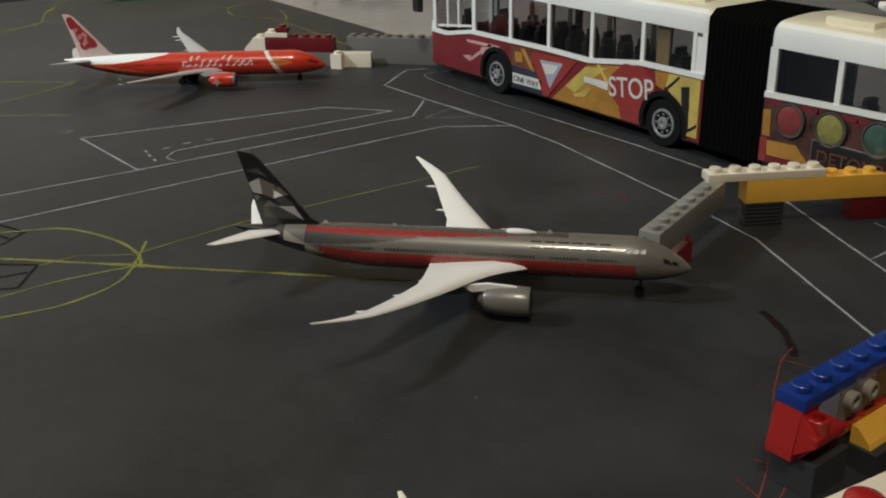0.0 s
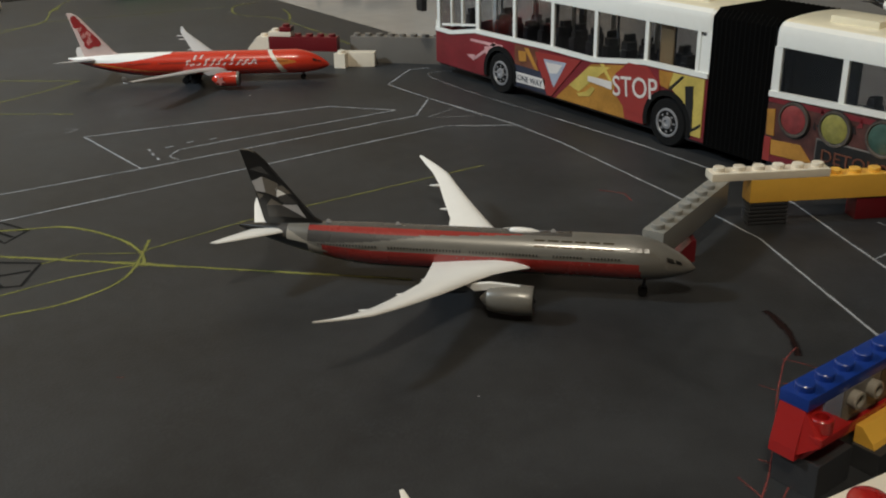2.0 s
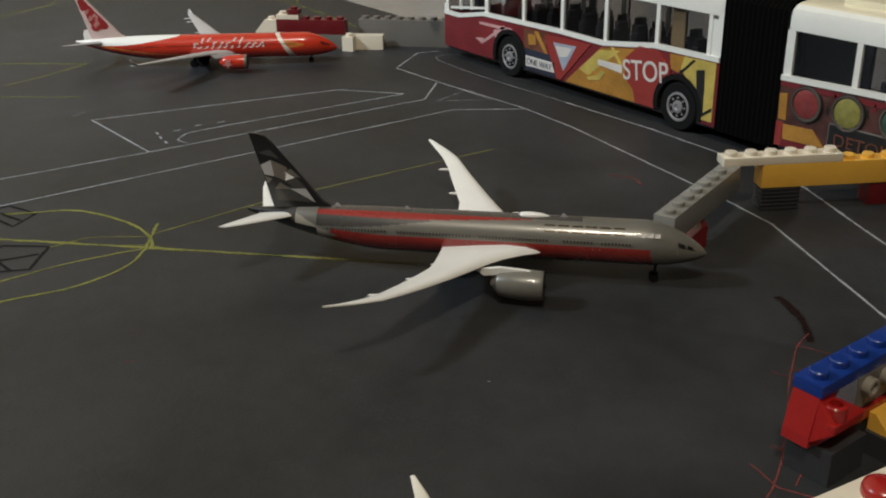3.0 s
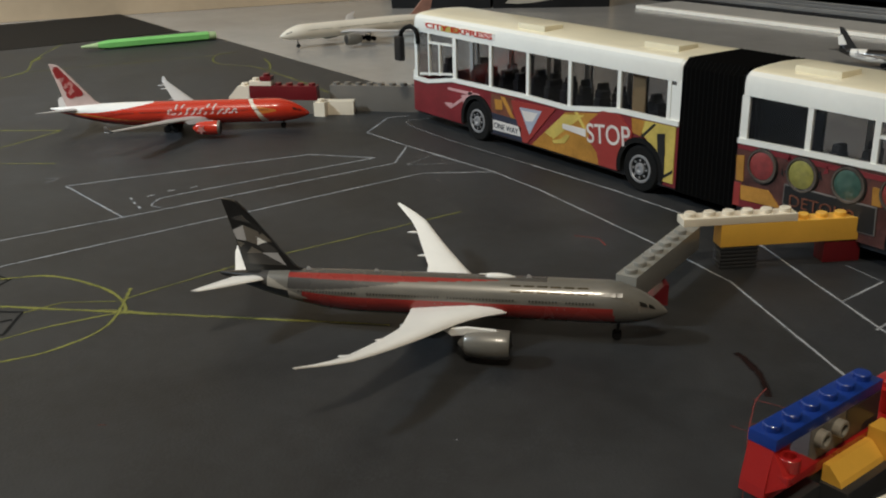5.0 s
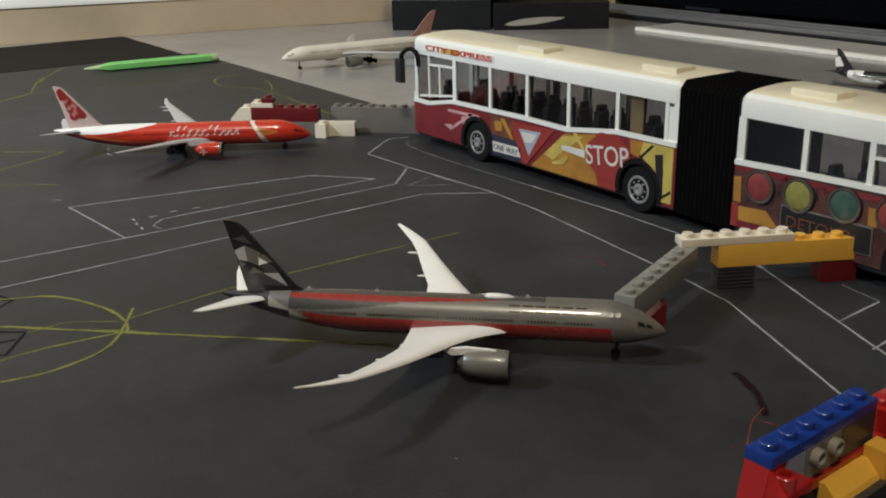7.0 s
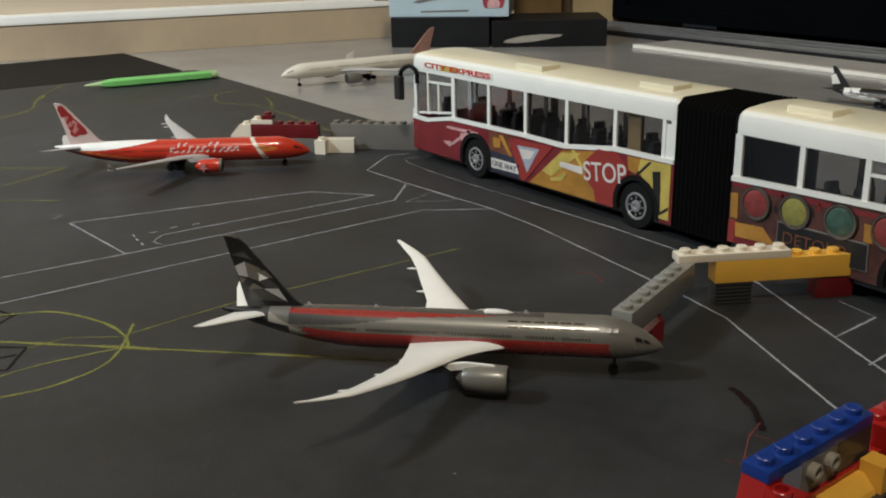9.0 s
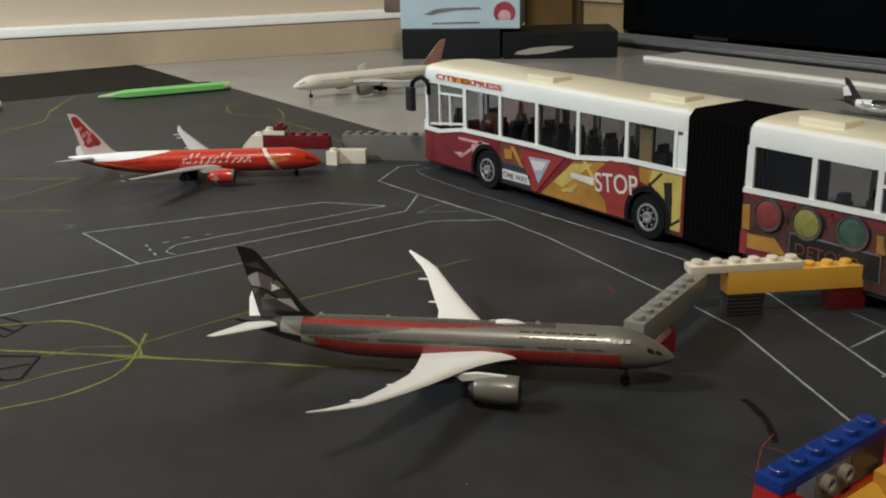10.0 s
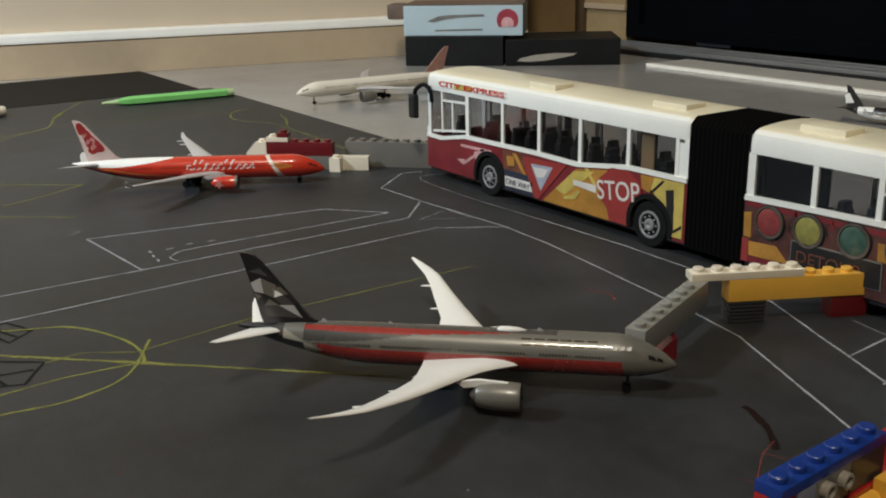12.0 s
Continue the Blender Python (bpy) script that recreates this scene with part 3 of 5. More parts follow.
chalk([(-0.020, 0.168), (0.013, 0.162), (0.068, 0.137), (0.12, 0.114)], 0.0014, W)
chalk([(0.068, 0.137), (0.066, 0.167)], 0.0012, W)
chalk([(0.066, 0.167), (0.047, 0.171)], 0.001, "chalk_faint")
chalk([(0.090, 0.125), (0.088, 0.145)], 0.0012, W)
chalk([(0.004, 0.125), (0.030, 0.120), (0.105, 0.086), (0.14, 0.069)], 0.0013, W)
# taxi lines
chalk([(-0.22, -0.225), (-0.126, -0.122), (-0.088, -0.082), (-0.018, -0.009)], 0.0020, Y)
chalk([(-0.175, -0.15), (-0.155, -0.115), (-0.144, -0.095), (-0.118, -0.082), (-0.098, -0.080), (-0.089, -0.083)], 0.0018, Y, curve=True)
chalk([(-0.075, -0.15), (-0.074, -0.133), (-0.072, -0.115), (-0.081, -0.092), (-0.111, -0.073)], 0.0016, Y, curve=True)
chalk([(-0.091, -0.140), (-0.093, -0.115), (-0.092, -0.100), (-0.090, -0.086)], 0.0014, Y, curve=True)
chalk([(-0.112, -0.114), (-0.113, -0.099), (-0.101, -0.082), (-0.108, -0.027), (-0.107, 0.088)], 0.0015, "chalk_faint_yellow")
chalk([(-0.097, -0.091), (-0.080, -0.074)], 0.003, Y)
chalk([(-0.634, -0.05), (-0.634, -0.013), (-0.650, 0.017), (-0.715, 0.042), (-0.788, 0.086)], 0.0026, "chalk_faint_yellow", curve=True)
chalk([(-0.700, 0.034), (-0.712, 0.044), (-0.722, 0.048)], 0.0055, "chalk_faint_yellow")
chalk([(-0.600, -0.05), (-0.650, 0.017), (-0.620, 0.175), (-0.624, 0.205)], 0.0022, "chalk_faint_yellow")
chalk([(-0.624, 0.205), (-0.624, 0.185), (-0.598, 0.168), (-0.570, 0.165), (-0.545, 0.180), (-0.518, 0.183), (-0.452, 0.182), (-0.40, 0.178)], 0.0025, "chalk_faint_yellow", curve=True)
chalk([(-0.518, 0.186), (-0.545, 0.199), (-0.574, 0.207)], 0.003, "chalk_faint_yellow", curve=True)
chalk([(-0.455, -0.09), (-0.436, -0.055), (-0.407, -0.019)], 0.003, "chalk_faint_yellow")
chalk([(-0.407, -0.019), (-0.391, -0.048), (-0.38, -0.075)], 0.0025, "chalk_faint_yellow", curve=True)
chalk([(-0.36, -0.09), (-0.325, -0.045)], 0.0022, "chalk_faint_yellow")
# red and dark pastel scribbles
chalk([(0.072, 0.072), (0.080, 0.0695), (0.089, 0.064), (0.098, 0.056)], 0.0026, "chalk_brown", curve=True, name="pastel_stroke")
chalk([(0.094, 0.060), (0.097, 0.051), (0.104, 0.040), (0.110, 0.031), (0.127, 0.008), (0.136, -0.006), (0.139, -0.013)], 0.0006, "chalk_red", curve=True)
chalk([(0.096, 0.051), (0.110, 0.056), (0.125, 0.06)], 0.0005, "chalk_red")
chalk([(0.102, 0.033), (0.112, 0.036)], 0.0005, "chalk_red")
chalk([(0.126, 0.004), (0.135, 0.007), (0.140, -0.004)], 0.0007, "chalk_red")
chalk([(0.128, -0.006), (0.138, -0.008), (0.146, -0.004)], 0.0007, "chalk_red")
chalk([(0.104, 0.038), (0.120, 0.050), (0.14, 0.07)], 0.0004, "chalk_red")
chalk([(0.118, 0.060), (0.128, 0.058), (0.136, 0.064)], 0.0025, "chalk_brown")
chalk([(-0.048, 0.108), (-0.038, 0.114), (-0.030, 0.110)], 0.0010, "chalk_red")
chalk([(-0.011, -0.117), (-0.010, -0.115)], 0.0006, "chalk_red")
chalk([(0.060, -0.036), (0.0605, -0.0355)], 0.0007, W)
chalk([(-0.296, -0.058), (-0.291, -0.052), (-0.288, -0.060)], 0.001, "chalk_faint", curve=True)
# two small black marker sketches of stands
for pts in ([(-0.165, -0.128), (-0.167, -0.117), (-0.151, -0.110), (-0.142, -0.121), (-0.165, -0.128), (-0.151, -0.110)],
            [(-0.118, -0.142), (-0.124, -0.128), (-0.113, -0.114), (-0.096, -0.125), (-0.104, -0.142), (-0.118, -0.142)],
            [(-0.121, -0.135), (-0.099, -0.131)], [(-0.112, -0.140), (-0.108, -0.119)], [(-0.160, -0.122), (-0.147, -0.117)], [(-0.118, -0.131), (-0.106, -0.139)]):
    chalk(pts, 0.0011, "marker", name="marker_line")


# ---- toy airliners ----
def fus_radius(u, nose_frac, tail_frac):
    """Radius factor and centre lift along the body, u from 0 at the nose to 1 at the tail."""
    if u < nose_frac:
        k = u / nose_frac
        return max(0.03, (1 - (1 - k) ** 1.7) ** 0.72), -0.38 * (1 - k) ** 1.6
    if u > 1 - tail_frac:
        k = (u - 1 + tail_frac) / tail_frac
        return max(0.07, 1 - 0.93 * k ** 1.75), 0.62 * k ** 1.7
    return 1.0, 0.0


def fuselage(L, R, zc, livery, rings=240, segs=112, nose_frac=0.13, tail_frac=0.33):
    bm = bmesh.new()
    grid = []
    for i in range(rings + 1):
        u = i / rings
        if i < 12:
            u = (i / 12) ** 1.7 * 12 / rings
        f, lift = fus_radius(u, nose_frac, tail_frac)
        x = L * (0.5 - u)
        grid.append([bm.verts.new((x, -R * f * math.cos(a), zc + R * lift + R * f * math.sin(a) * 1.02)) for a in (2 * math.pi * k / segs for k in range(segs))])
    for i in range(rings):
        for k in range(segs):
            f = bm.faces.new((grid[i][k], grid[i + 1][k], grid[i + 1][(k + 1) % segs], grid[i][(k + 1) % segs]))
            a = 2 * math.pi * (k + 0.5) / segs
            f.material_index = livery((i + 0.5) / rings, math.sin(a), -math.cos(a))
    bm.faces.new(grid[0])
    bm.faces.new(grid[-1][::-1]).material_index = livery(1, 0, -1)
    bmesh.ops.recalc_face_normals(bm, faces=bm.faces)
    return bm


def wing(sections, side):
    """Sections: x of the leading edge, y, z, chord, thickness."""
    bm = bmesh.new()
    foil = [(0, 0), (0.04, 0.42), (0.15, 0.85), (0.35, 1.0), (0.65, 0.62), (1, 0.03), (0.65, -0.25), (0.35, -0.5), (0.12, -0.5), (0.03, -0.3)]
    rows = [[bm.verts.new((x - c * a, side * y, z + th * b)) for a, b in foil] for x, y, z, c, th in sections]
    n = len(foil)
    for p, q in zip(rows, rows[1:]):
        for i in range(n):
            bm.faces.new((p[i], p[(i + 1) % n], q[(i + 1) % n], q[i]))
    bm.faces.new(rows[0])
    bm.faces.new(rows[-1][::-1])
    bmesh.ops.recalc_face_normals(bm, faces=bm.faces)
    return bm


def airliner(m, L, R, zc, span, livery, liv_mats, wing_mat, fin_mat, eng_mat, fin_top, label, tip="raked", fin_facets=None, stab_mat=None, gold=False, gear=True, window_mat="p_dark", flare=1.0, droop=0.0):
    a = thing("model_airliner", m, label, "model aircraft", "model airliners on the floor")
    body = part("fuselage", fuselage(L, R, zc, livery), liv_mats, a, smooth=50)
    h = span / 2
    x0 = L * (0.148 if tip == "raked" else 0.135)
    for s in (1, -1):
        if tip == "raked":
            secs = [(x0 + L * 0.030, 0.0, zc - R * 0.45, L * 0.235, 0.0026), (x0 + L * 0.012, R * 0.9, zc - R * 0.40, L * 0.212, 0.0024)]
            for k in (0.16, 0.22, 0.3, 0.38, 0.5, 0.62, 0.74, 0.84, 0.91, 0.96, 1.0):
                xl = x0 - L * 0.035 - (k * h - R) * 0.58 - (max(0, k - 0.84) * h) * 0.36 - (max(0, k - 0.93) * h) * 0.35
                xl += L * 0.047 * max(0, 1 - (k - 0.1) / 0.16) ** 1.3
                te = x0 - L * 0.197 - max(0, k - 0.36) * h * 0.34 - max(0, k - 0.8) * h * 0.33
                secs.append((xl, k * h, zc - R * 0.36 + flare * (0.0055 * k + 0.0068 * k ** 2.6) - droop * k, max(xl - te, 0.0010), 0.0017 * (1.1 - k) + 0.0003))
        else:
            secs = [(x0, 0.0, zc - R * 0.5, L * 0.19, 0.0024), (x0 - L * 0.03, R, zc - R * 0.45, L * 0.165, 0.0022)]
            for k in (0.33, 0.5, 0.66, 0.8, 0.9, 0.97):
                xl = x0 - L * 0.03 - (k * h - R) * 0.60
                c = L * 0.165 - (L * 0.075) * (k / 0.33) if k <= 0.33 else L * (0.09 - 0.062 * (k - 0.33) / 0.64)
                secs.append((xl, k * h, zc - R * 0.4 + 0.0092 * k, c, 0.0017 * (1.1 - k) + 0.0003))
            xl = secs[-1][0]
            secs += [(xl - 0.0015, h * 0.985, secs[-1][2] + 0.0010, L * 0.02, 0.0004), (xl - 0.0030, h * 0.995, secs[-1][2] + 0.0036, L * 0.010, 0.0003)]
        wg = part("wing", wing(secs, s), wing_mat, a, smooth=40)
        # flap fairings under the trailing edge
        for k in (4, 6, 8) if tip == "raked" else (3, 5, 6):
            x, y, z, c, th = secs[k]
            bm = bmesh.new()
            lathe_into(bm, [(0.0001, 0), (0.0005, 0.0012), (0.0006, 0.003), (0.0004, 0.0048), (0.0001, 0.0058)], pose(x - c * 0.74, s * y, z - 0.0009, 0, -90, 0), 8)
            part("flap_fairing", bm, wing_mat, wg, smooth=60)
        # engine
        ex, ey, ez = L * 0.173, s * L * 0.148, 0.0068
        er = L * (0.0305 if tip == "raked" else 0.0265)
        bm = bmesh.new()
        lathe_into(bm, [(er * 0.60, -0.0), (er * 0.9, -0.0003), (er * 0.98, -0.0006), (er, -0.0016), (er * 1.04, -0.004), (er * 1.0, -0.009), (er * 0.85, -0.0138), (er * 0.74, -0.0148), (er * 0.58, -0.0149), (er * 0.40, -0.0158), (er * 0.2, -0.0168), (0.0002, -0.0172)],
                   pose(ex, ey, ez, 0, 90, 0), 26)
        eng = part("engine", bm, eng_mat, a, smooth=40)
        bm = bmesh.new()
        lathe_into(bm, [(er * 0.86, -0.0002), (er * 0.94, 0.0003), (er * 1.0, -0.0004), (er * 1.015, -0.0014)], pose(ex, ey, ez, 0, 90, 0), 26)
        part("intake_lip", bm, "p_silver", eng, "bare metal intake lip", smooth=40)
        bm = bmesh.new()
        lathe_into(bm, [(er * 0.80, 0.00045), (er * 0.3, 0.0003), (0.0003, 0.0012)], pose(ex, ey, ez, 0, 90, 0), 26)
        part("fan", bm, "p_gear", eng, "dark fan disc", smooth=40)
        bm = slab([(ex - 0.003, ez + er), (ex - 0.019, ez + er * 0.55), (ex - 0.022, ez + er * 0.95), (ex - 0.014, ez + er * 1.18), (ex - 0.006, ez + er * 1.08)], ey - 0.0007, ey + 0.0007)
        part("pylon", bm, wing_mat, eng)
        # tailplane
        sx = -L * 0.388
        st = [(sx + L * 0.018, 0, zc + R * 0.50, L * 0.095, 0.0013), (sx + L * 0.002, R * 0.35, zc + R * 0.52, L * 0.086, 0.0012), (sx - L * 0.075, L * 0.11, zc + R * 0.8, L * 0.042, 0.0007), (sx - L * 0.103, L * 0.148, zc + R * 0.95, L * 0.020, 0.0003)]
        part("tailplane", wing(st, s), stab_mat or wing_mat, a, smooth=40)
    # fin
    zb = zc + R * 0.75
    fx = -L * 0.292
    fh = fin_top - zb
    fin = [(fx, zb + R * 0.10), (fx - L * 0.014, zb + R * 0.20), (fx - L * 0.032, zb + R * 0.42), (fx - L * 0.140, fin_top - fh * 0.125), (fx - L * 0.158, fin_top - fh * 0.035), (fx - L * 0.172, fin_top - fh * 0.006),
           (fx - L * 0.189, fin_top), (fx - L * 0.166, zb + fh * 0.52), (fx - L * 0.148, zb + R * 0.3), (fx - L * 0.142, zb - R * 0.1), (fx - L * 0.05, zb - R * 0.3)]
    fo = part("fin", slab(fin, -0.0007, 0.0007), fin_mat, a)
    if fin_facets:
        fin_facets(fo, fx, zb, fin_top, L, R)
    # cockpit glass, cabin windows, doors
    bm = bmesh.new()
    for s in (1, -1):
        for k in range(92):
            if k in (9, 10, 20, 21, 22, 23, 45, 46, 70, 71, 72):
                continue
            x = L * (0.340 - k * 0.0071)
            y = s * R * 0.985
            box_into(bm, x, x + 0.00045, min(y, y + s * 0.00022), max(y, y + s * 0.00022), zc + R * 0.20, zc + R * 0.20 + 0.0008)
    part("cabin_windows", bm, window_mat, a, "dark printed row of cabin windows")
    for s in (1, -1):
        bm = bmesh.new()
        for i, (u, v) in enumerate(((0.044, 0.062), (0.028, 0.042))):
            pts = []
            for uu, hh in ((u, 0.34), (v, 0.36), (v, 0.60), (u + 0.004, 0.58)):
                f, lift = fus_radius(uu, 0.13, 0.33)
                an = math.asin(hh)
                pts.append(bm.verts.new((L * (0.5 - uu), -s * (R * f * math.cos(an) + 0.0003), zc + R * lift + R * f * hh + 0.0002)))
            bm.faces.new(pts)
        part("cockpit_window", bm, "p_black", a)
    if gear:
        for gx, gy, w in ((L * 0.395, 0, 0.0016), (-L * 0.035, L * 0.033, 0.0028), (-L * 0.035, -L * 0.033, 0.0028)):
            leg = part("landing_gear", tube([(gx, gy, 0.002), (gx + 0.0006, gy, zc - R * 0.75)], 0.0006), "p_gear", a)
            for dx in ((0,) if gy == 0 else (-0.0029, 0.0029)):
                for dy in (-0.0011, 0.0011):
                    bm = bmesh.new()
                    r = 0.0017 if gy == 0 else 0.0022
                    lathe_into(bm, [(r * 0.5, -0.0007), (r * 0.9, -0.0007), (r, -0.0003), (r, 0.0003), (r * 0.9, 0.0007), (r * 0.5, 0.0007)], pose(gx + dx, gy + dy * (1 if gy == 0 else 1.4), r, 90, 0, 0), 14)
                    part("wheel", bm, "rubber", leg, smooth=40)
    return a


def livery_silver(u, up, side):
    # 0 silver, 1 red, 2 dark grey, 3 black, 4 pale grey
    if u > 0.885:
        return 3 if up < 0.1 or u + 0.03 * up > 0.93 else 2
    if u > 0.835:
        if up < -0.05:
            return 3
        return 4 if up < 0.75 - (0.885 - u) * 14 else 0
    if u > 0.785 and abs(up + 0.35) < (u - 0.785) * 7.5:
        return 4
    if up > 0.95 and u > 0.26:
        return 2
    if 0.76 < up <= 0.95 and u > 0.34 + (0.95 - up) * 1.3:
        return 1
    if up <= 0.76 and u > 0.58 and up > 0.72 - (u - 0.58) * 2.5 and up > 0.06:
        return 2
    if -0.66 < up < 0.03 and 0.118 + 0.012 * up < u < 0.80:
        return 1
    # underside shade and dark floor reflection, painted on as dark grey
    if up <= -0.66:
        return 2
    return 0


def livery_red(u, up, side):
    # 0 scarlet, 1 white, 2 orange, 3 crimson, 4 cream
    if abs(u - 0.196 - 0.030 * up) < 0.008 + 0.006 * max(0, -up) and up > -0.8:
        return 4
    # golden reflection behind the nose, painted on as an orange patch
    if 0.125 < u < 0.196 + 0.03 * up and abs(up - 0.15) < 0.34 * (u - 0.11) / 0.08:
        return 2
    if u > 0.60 and up > 0.96 - (u - 0.60) * 3.4 and up > 0.12 - max(0, u - 0.86) * 5:
        return 1
    if 0.585 < u < 0.93:
        mid = -0.58 + 1.5 * (u - 0.585)
        if abs(up - mid) < 0.05 + 0.25 * max(0, u - 0.66):
            return 2
        if up < mid - 0.32 and u > 0.72:
            return 3
    return 0


def livery_cream(u, up, side):
    return 1 if u > 0.93 else 0


def livery_small(u, up, side):
    return 1 if u > 0.86 or (up > 0.35 and u < 0.72) else 0


def facets(fo, fx, zb, top, L, R):
    """Flat polygons in greys over both sides of the fin; corners by height and by depth from the leading edge."""
    def at(f, t):
        lead = fx - L * (0.020 + 0.138 * t)
        trail = fx - L * (0.147 + 0.040 * t)
        return lead + (trail - lead) * f, zb + R * 0.3 + (top - zb - R * 0.3) * t * 0.97

    pieces = [
        ("p_greywing", (0.55, 0.64), (0.98, 0.56), (0.96, 0.42), (0.72, 0.40)),
        ("p_umber", (0.55, 0.64), (0.72, 0.40), (0.50, 0.34), (0.18, 0.54)),
        ("p_white", (0.36, 0.48), (0.20, 0.39), (0.50, 0.34)),
        ("p_umber", (0.36, 0.48), (0.20, 0.39), (0.04, 0.40), (0.10, 0.52)),
        ("p_dark", (0.50, 0.34), (0.20, 0.39), (0.10, 0.25), (0.42, 0.22)),
        ("p_umber", (0.66, 0.31), (0.50, 0.22), (0.84, 0.21)),
        ("p_greywing", (0.50, 0.22), (0.16, 0.23), (0.20, 0.03)),
        ("p_dark", (0.84, 0.21), (0.50, 0.22), (0.20, 0.03), (0.90, 0.04)),
        ("p_umber", (0.97, 0.40), (0.80, 0.36), (0.95, 0.29)),
        ("p_dark", (0.30, 0.80), (0.90, 0.74), (0.20, 0.66)),
    ]
    for s in (1, -1):
        for tone, *corners in pieces:
            part("facet", slab([at(*c) for c in corners], s * 0.0007, s * 0.00082), tone, fo)


main_pose = pose(-0.0043, 0.0029, 0, 0, 0, 45.9)
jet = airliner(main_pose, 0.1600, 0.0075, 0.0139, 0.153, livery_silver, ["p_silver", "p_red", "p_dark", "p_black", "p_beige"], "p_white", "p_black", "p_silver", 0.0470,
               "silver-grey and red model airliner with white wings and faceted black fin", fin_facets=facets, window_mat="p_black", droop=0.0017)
# printed title on both sides: plain open blocks, no lettering
def on_hull(x, an, s, lift=0.00012):
    return x, -s * (0.0075 * math.cos(an) + lift), 0.0139 + 0.0075 * math.sin(an) * 1.02 + 0.0001


for s in (1, -1):
    for k in range(6):
        x, w = 0.0492 - k * 0.0046, 0.0036
        bm = bmesh.new()
        for xa, xb, z0, z1 in ((x, x + w, 0.0, 0.15), (x, x + w, 0.80, 1.0)):
            a0, a1 = (radians(35 + 21 * z) for z in (z0, z1))
            am = (a0 + a1) / 2
            for p, q in ((a0, am), (am, a1)):
                bm.faces.new([bm.verts.new(on_hull(xx, an, s)) for xx, an in ((xa, p), (xb, p), (xb, q), (xa, q))])
        part("title_block", bm, "p_gold", jet, "dark gold printed block")
    bm = bmesh.new()
    for x, w in ((0.0625, 0.0018), (0.0600, 0.0020), (0.0578, 0.0016)):
        bm.faces.new([bm.verts.new(on_hull(xx, an, s)) for xx, an in ((x, 0.58), (x + w, 0.58), (x + w, 0.80), (x, 0.76))])
    part("small_print", bm, "p_umber", jet)
    for u in (0.078, 0.235, 0.50, 0.745):
        bm = bmesh.new()
        x = 0.16 * (0.5 - u)
        f, lift = fus_radius(u, 0.13, 0.33)
        for dx in (0.0, 0.0024):
            ring = []
            for xx, an in ((x + dx, -0.10), (x + dx + 0.0003, -0.10), (x + dx + 0.0003, 0.50), (x + dx, 0.50)):
                ring.append(bm.verts.new((xx, -s * (0.0075 * f * math.cos(an) + 0.00013), 0.0139 + 0.0075 * (lift + f * math.sin(an)))))
            bm.faces.new(ring)
        part("door_outline", bm, "p_umber", jet)
bm = bmesh.new()
lathe_into(bm, [(0.0001, 0), (0.0012, 0.001), (0.0014, 0.004), (0.0011, 0.008), (0.0001, 0.011)], pose(0.017, 0, 0.0214, 0, 90, 0), 12)
part("antenna_dome", bm, "p_white", jet, "white dome on the spine", smooth=50)
for x, hgt in ((0.034, 0.0012), (-0.02, 0.0010), (-0.045, 0.0009)):
    part("antenna", slab([(x, 0.0208), (x - 0.0015, 0.0215 + hgt), (x - 0.0022, 0.0215 + hgt), (x - 0.003, 0.0208)], -0.0002, 0.0002), "p_greywing", jet)


def leaf_prints(fo, fx, zb, top, L, R):
    """Crimson patches with rose strokes over both sides of the pale fin."""
    rnd = random.Random(3)
    prints = ((0.80, 0.55, 0.0048, "p_finred"), (0.62, 0.45, 0.0040, "p_finred"), (0.45, 0.50, 0.0050, "p_finred"), (0.33, 0.22, 0.0050, "p_finred"), (0.24, 0.62, 0.0036, "p_finred"),
              (0.60, 0.62, 0.0019, "p_rose"), (0.50, 0.35, 0.0022, "p_rose"), (0.43, 0.66, 0.0018, "p_rose"), (0.36, 0.45, 0.0020, "p_rose"), (0.28, 0.60, 0.0016, "p_rose"))
    for s in (1, -1):
        for n, (t, f, r, mt) in enumerate(prints):
            lift = 0.00078 + 0.00003 * n
            xl, xr = fx - L * (0.030 + 0.128 * t), fx - L * (0.147 + 0.040 * t)
            x, z = xl + (xr - xl) * f, zb + R * 0.3 + (top - zb - R * 0.3) * t
            poly = []
            for i in range(11):
                q = i * 2 * math.pi / 11
                w = r * (rnd.uniform(0.75, 1.1) if mt == "p_finred" else rnd.uniform(0.3, 1.3))
                px, pz = x + w * 0.85 * math.cos(q), min(z + w * math.sin(q), top - 0.0014)
                k = (pz - zb - R * 0.3) / (top - zb - R * 0.3)
                px = min(max(px, fx - L * (0.143 + 0.040 * k)), fx - L * (0.036 + 0.130 * k))
                poly.append((px, pz))
            part("print_patch", slab(poly, s * 0.0007, s * lift), mt, fo)


red_jet = airliner(pose(-0.3565, 0.0452, 0, 0, 0, 57.5), 0.1660, 0.0074, 0.0118, 0.155, livery_red, ["p_scarlet", "p_white", "p_orange", "p_crimson", "p_cream"], "p_greywing", "p_pinkwhite", "p_scarlet", 0.0450,
                   "glossy red and white model airliner with grey wings", tip="winglet", fin_facets=leaf_prints, stab_mat="p_greywing")
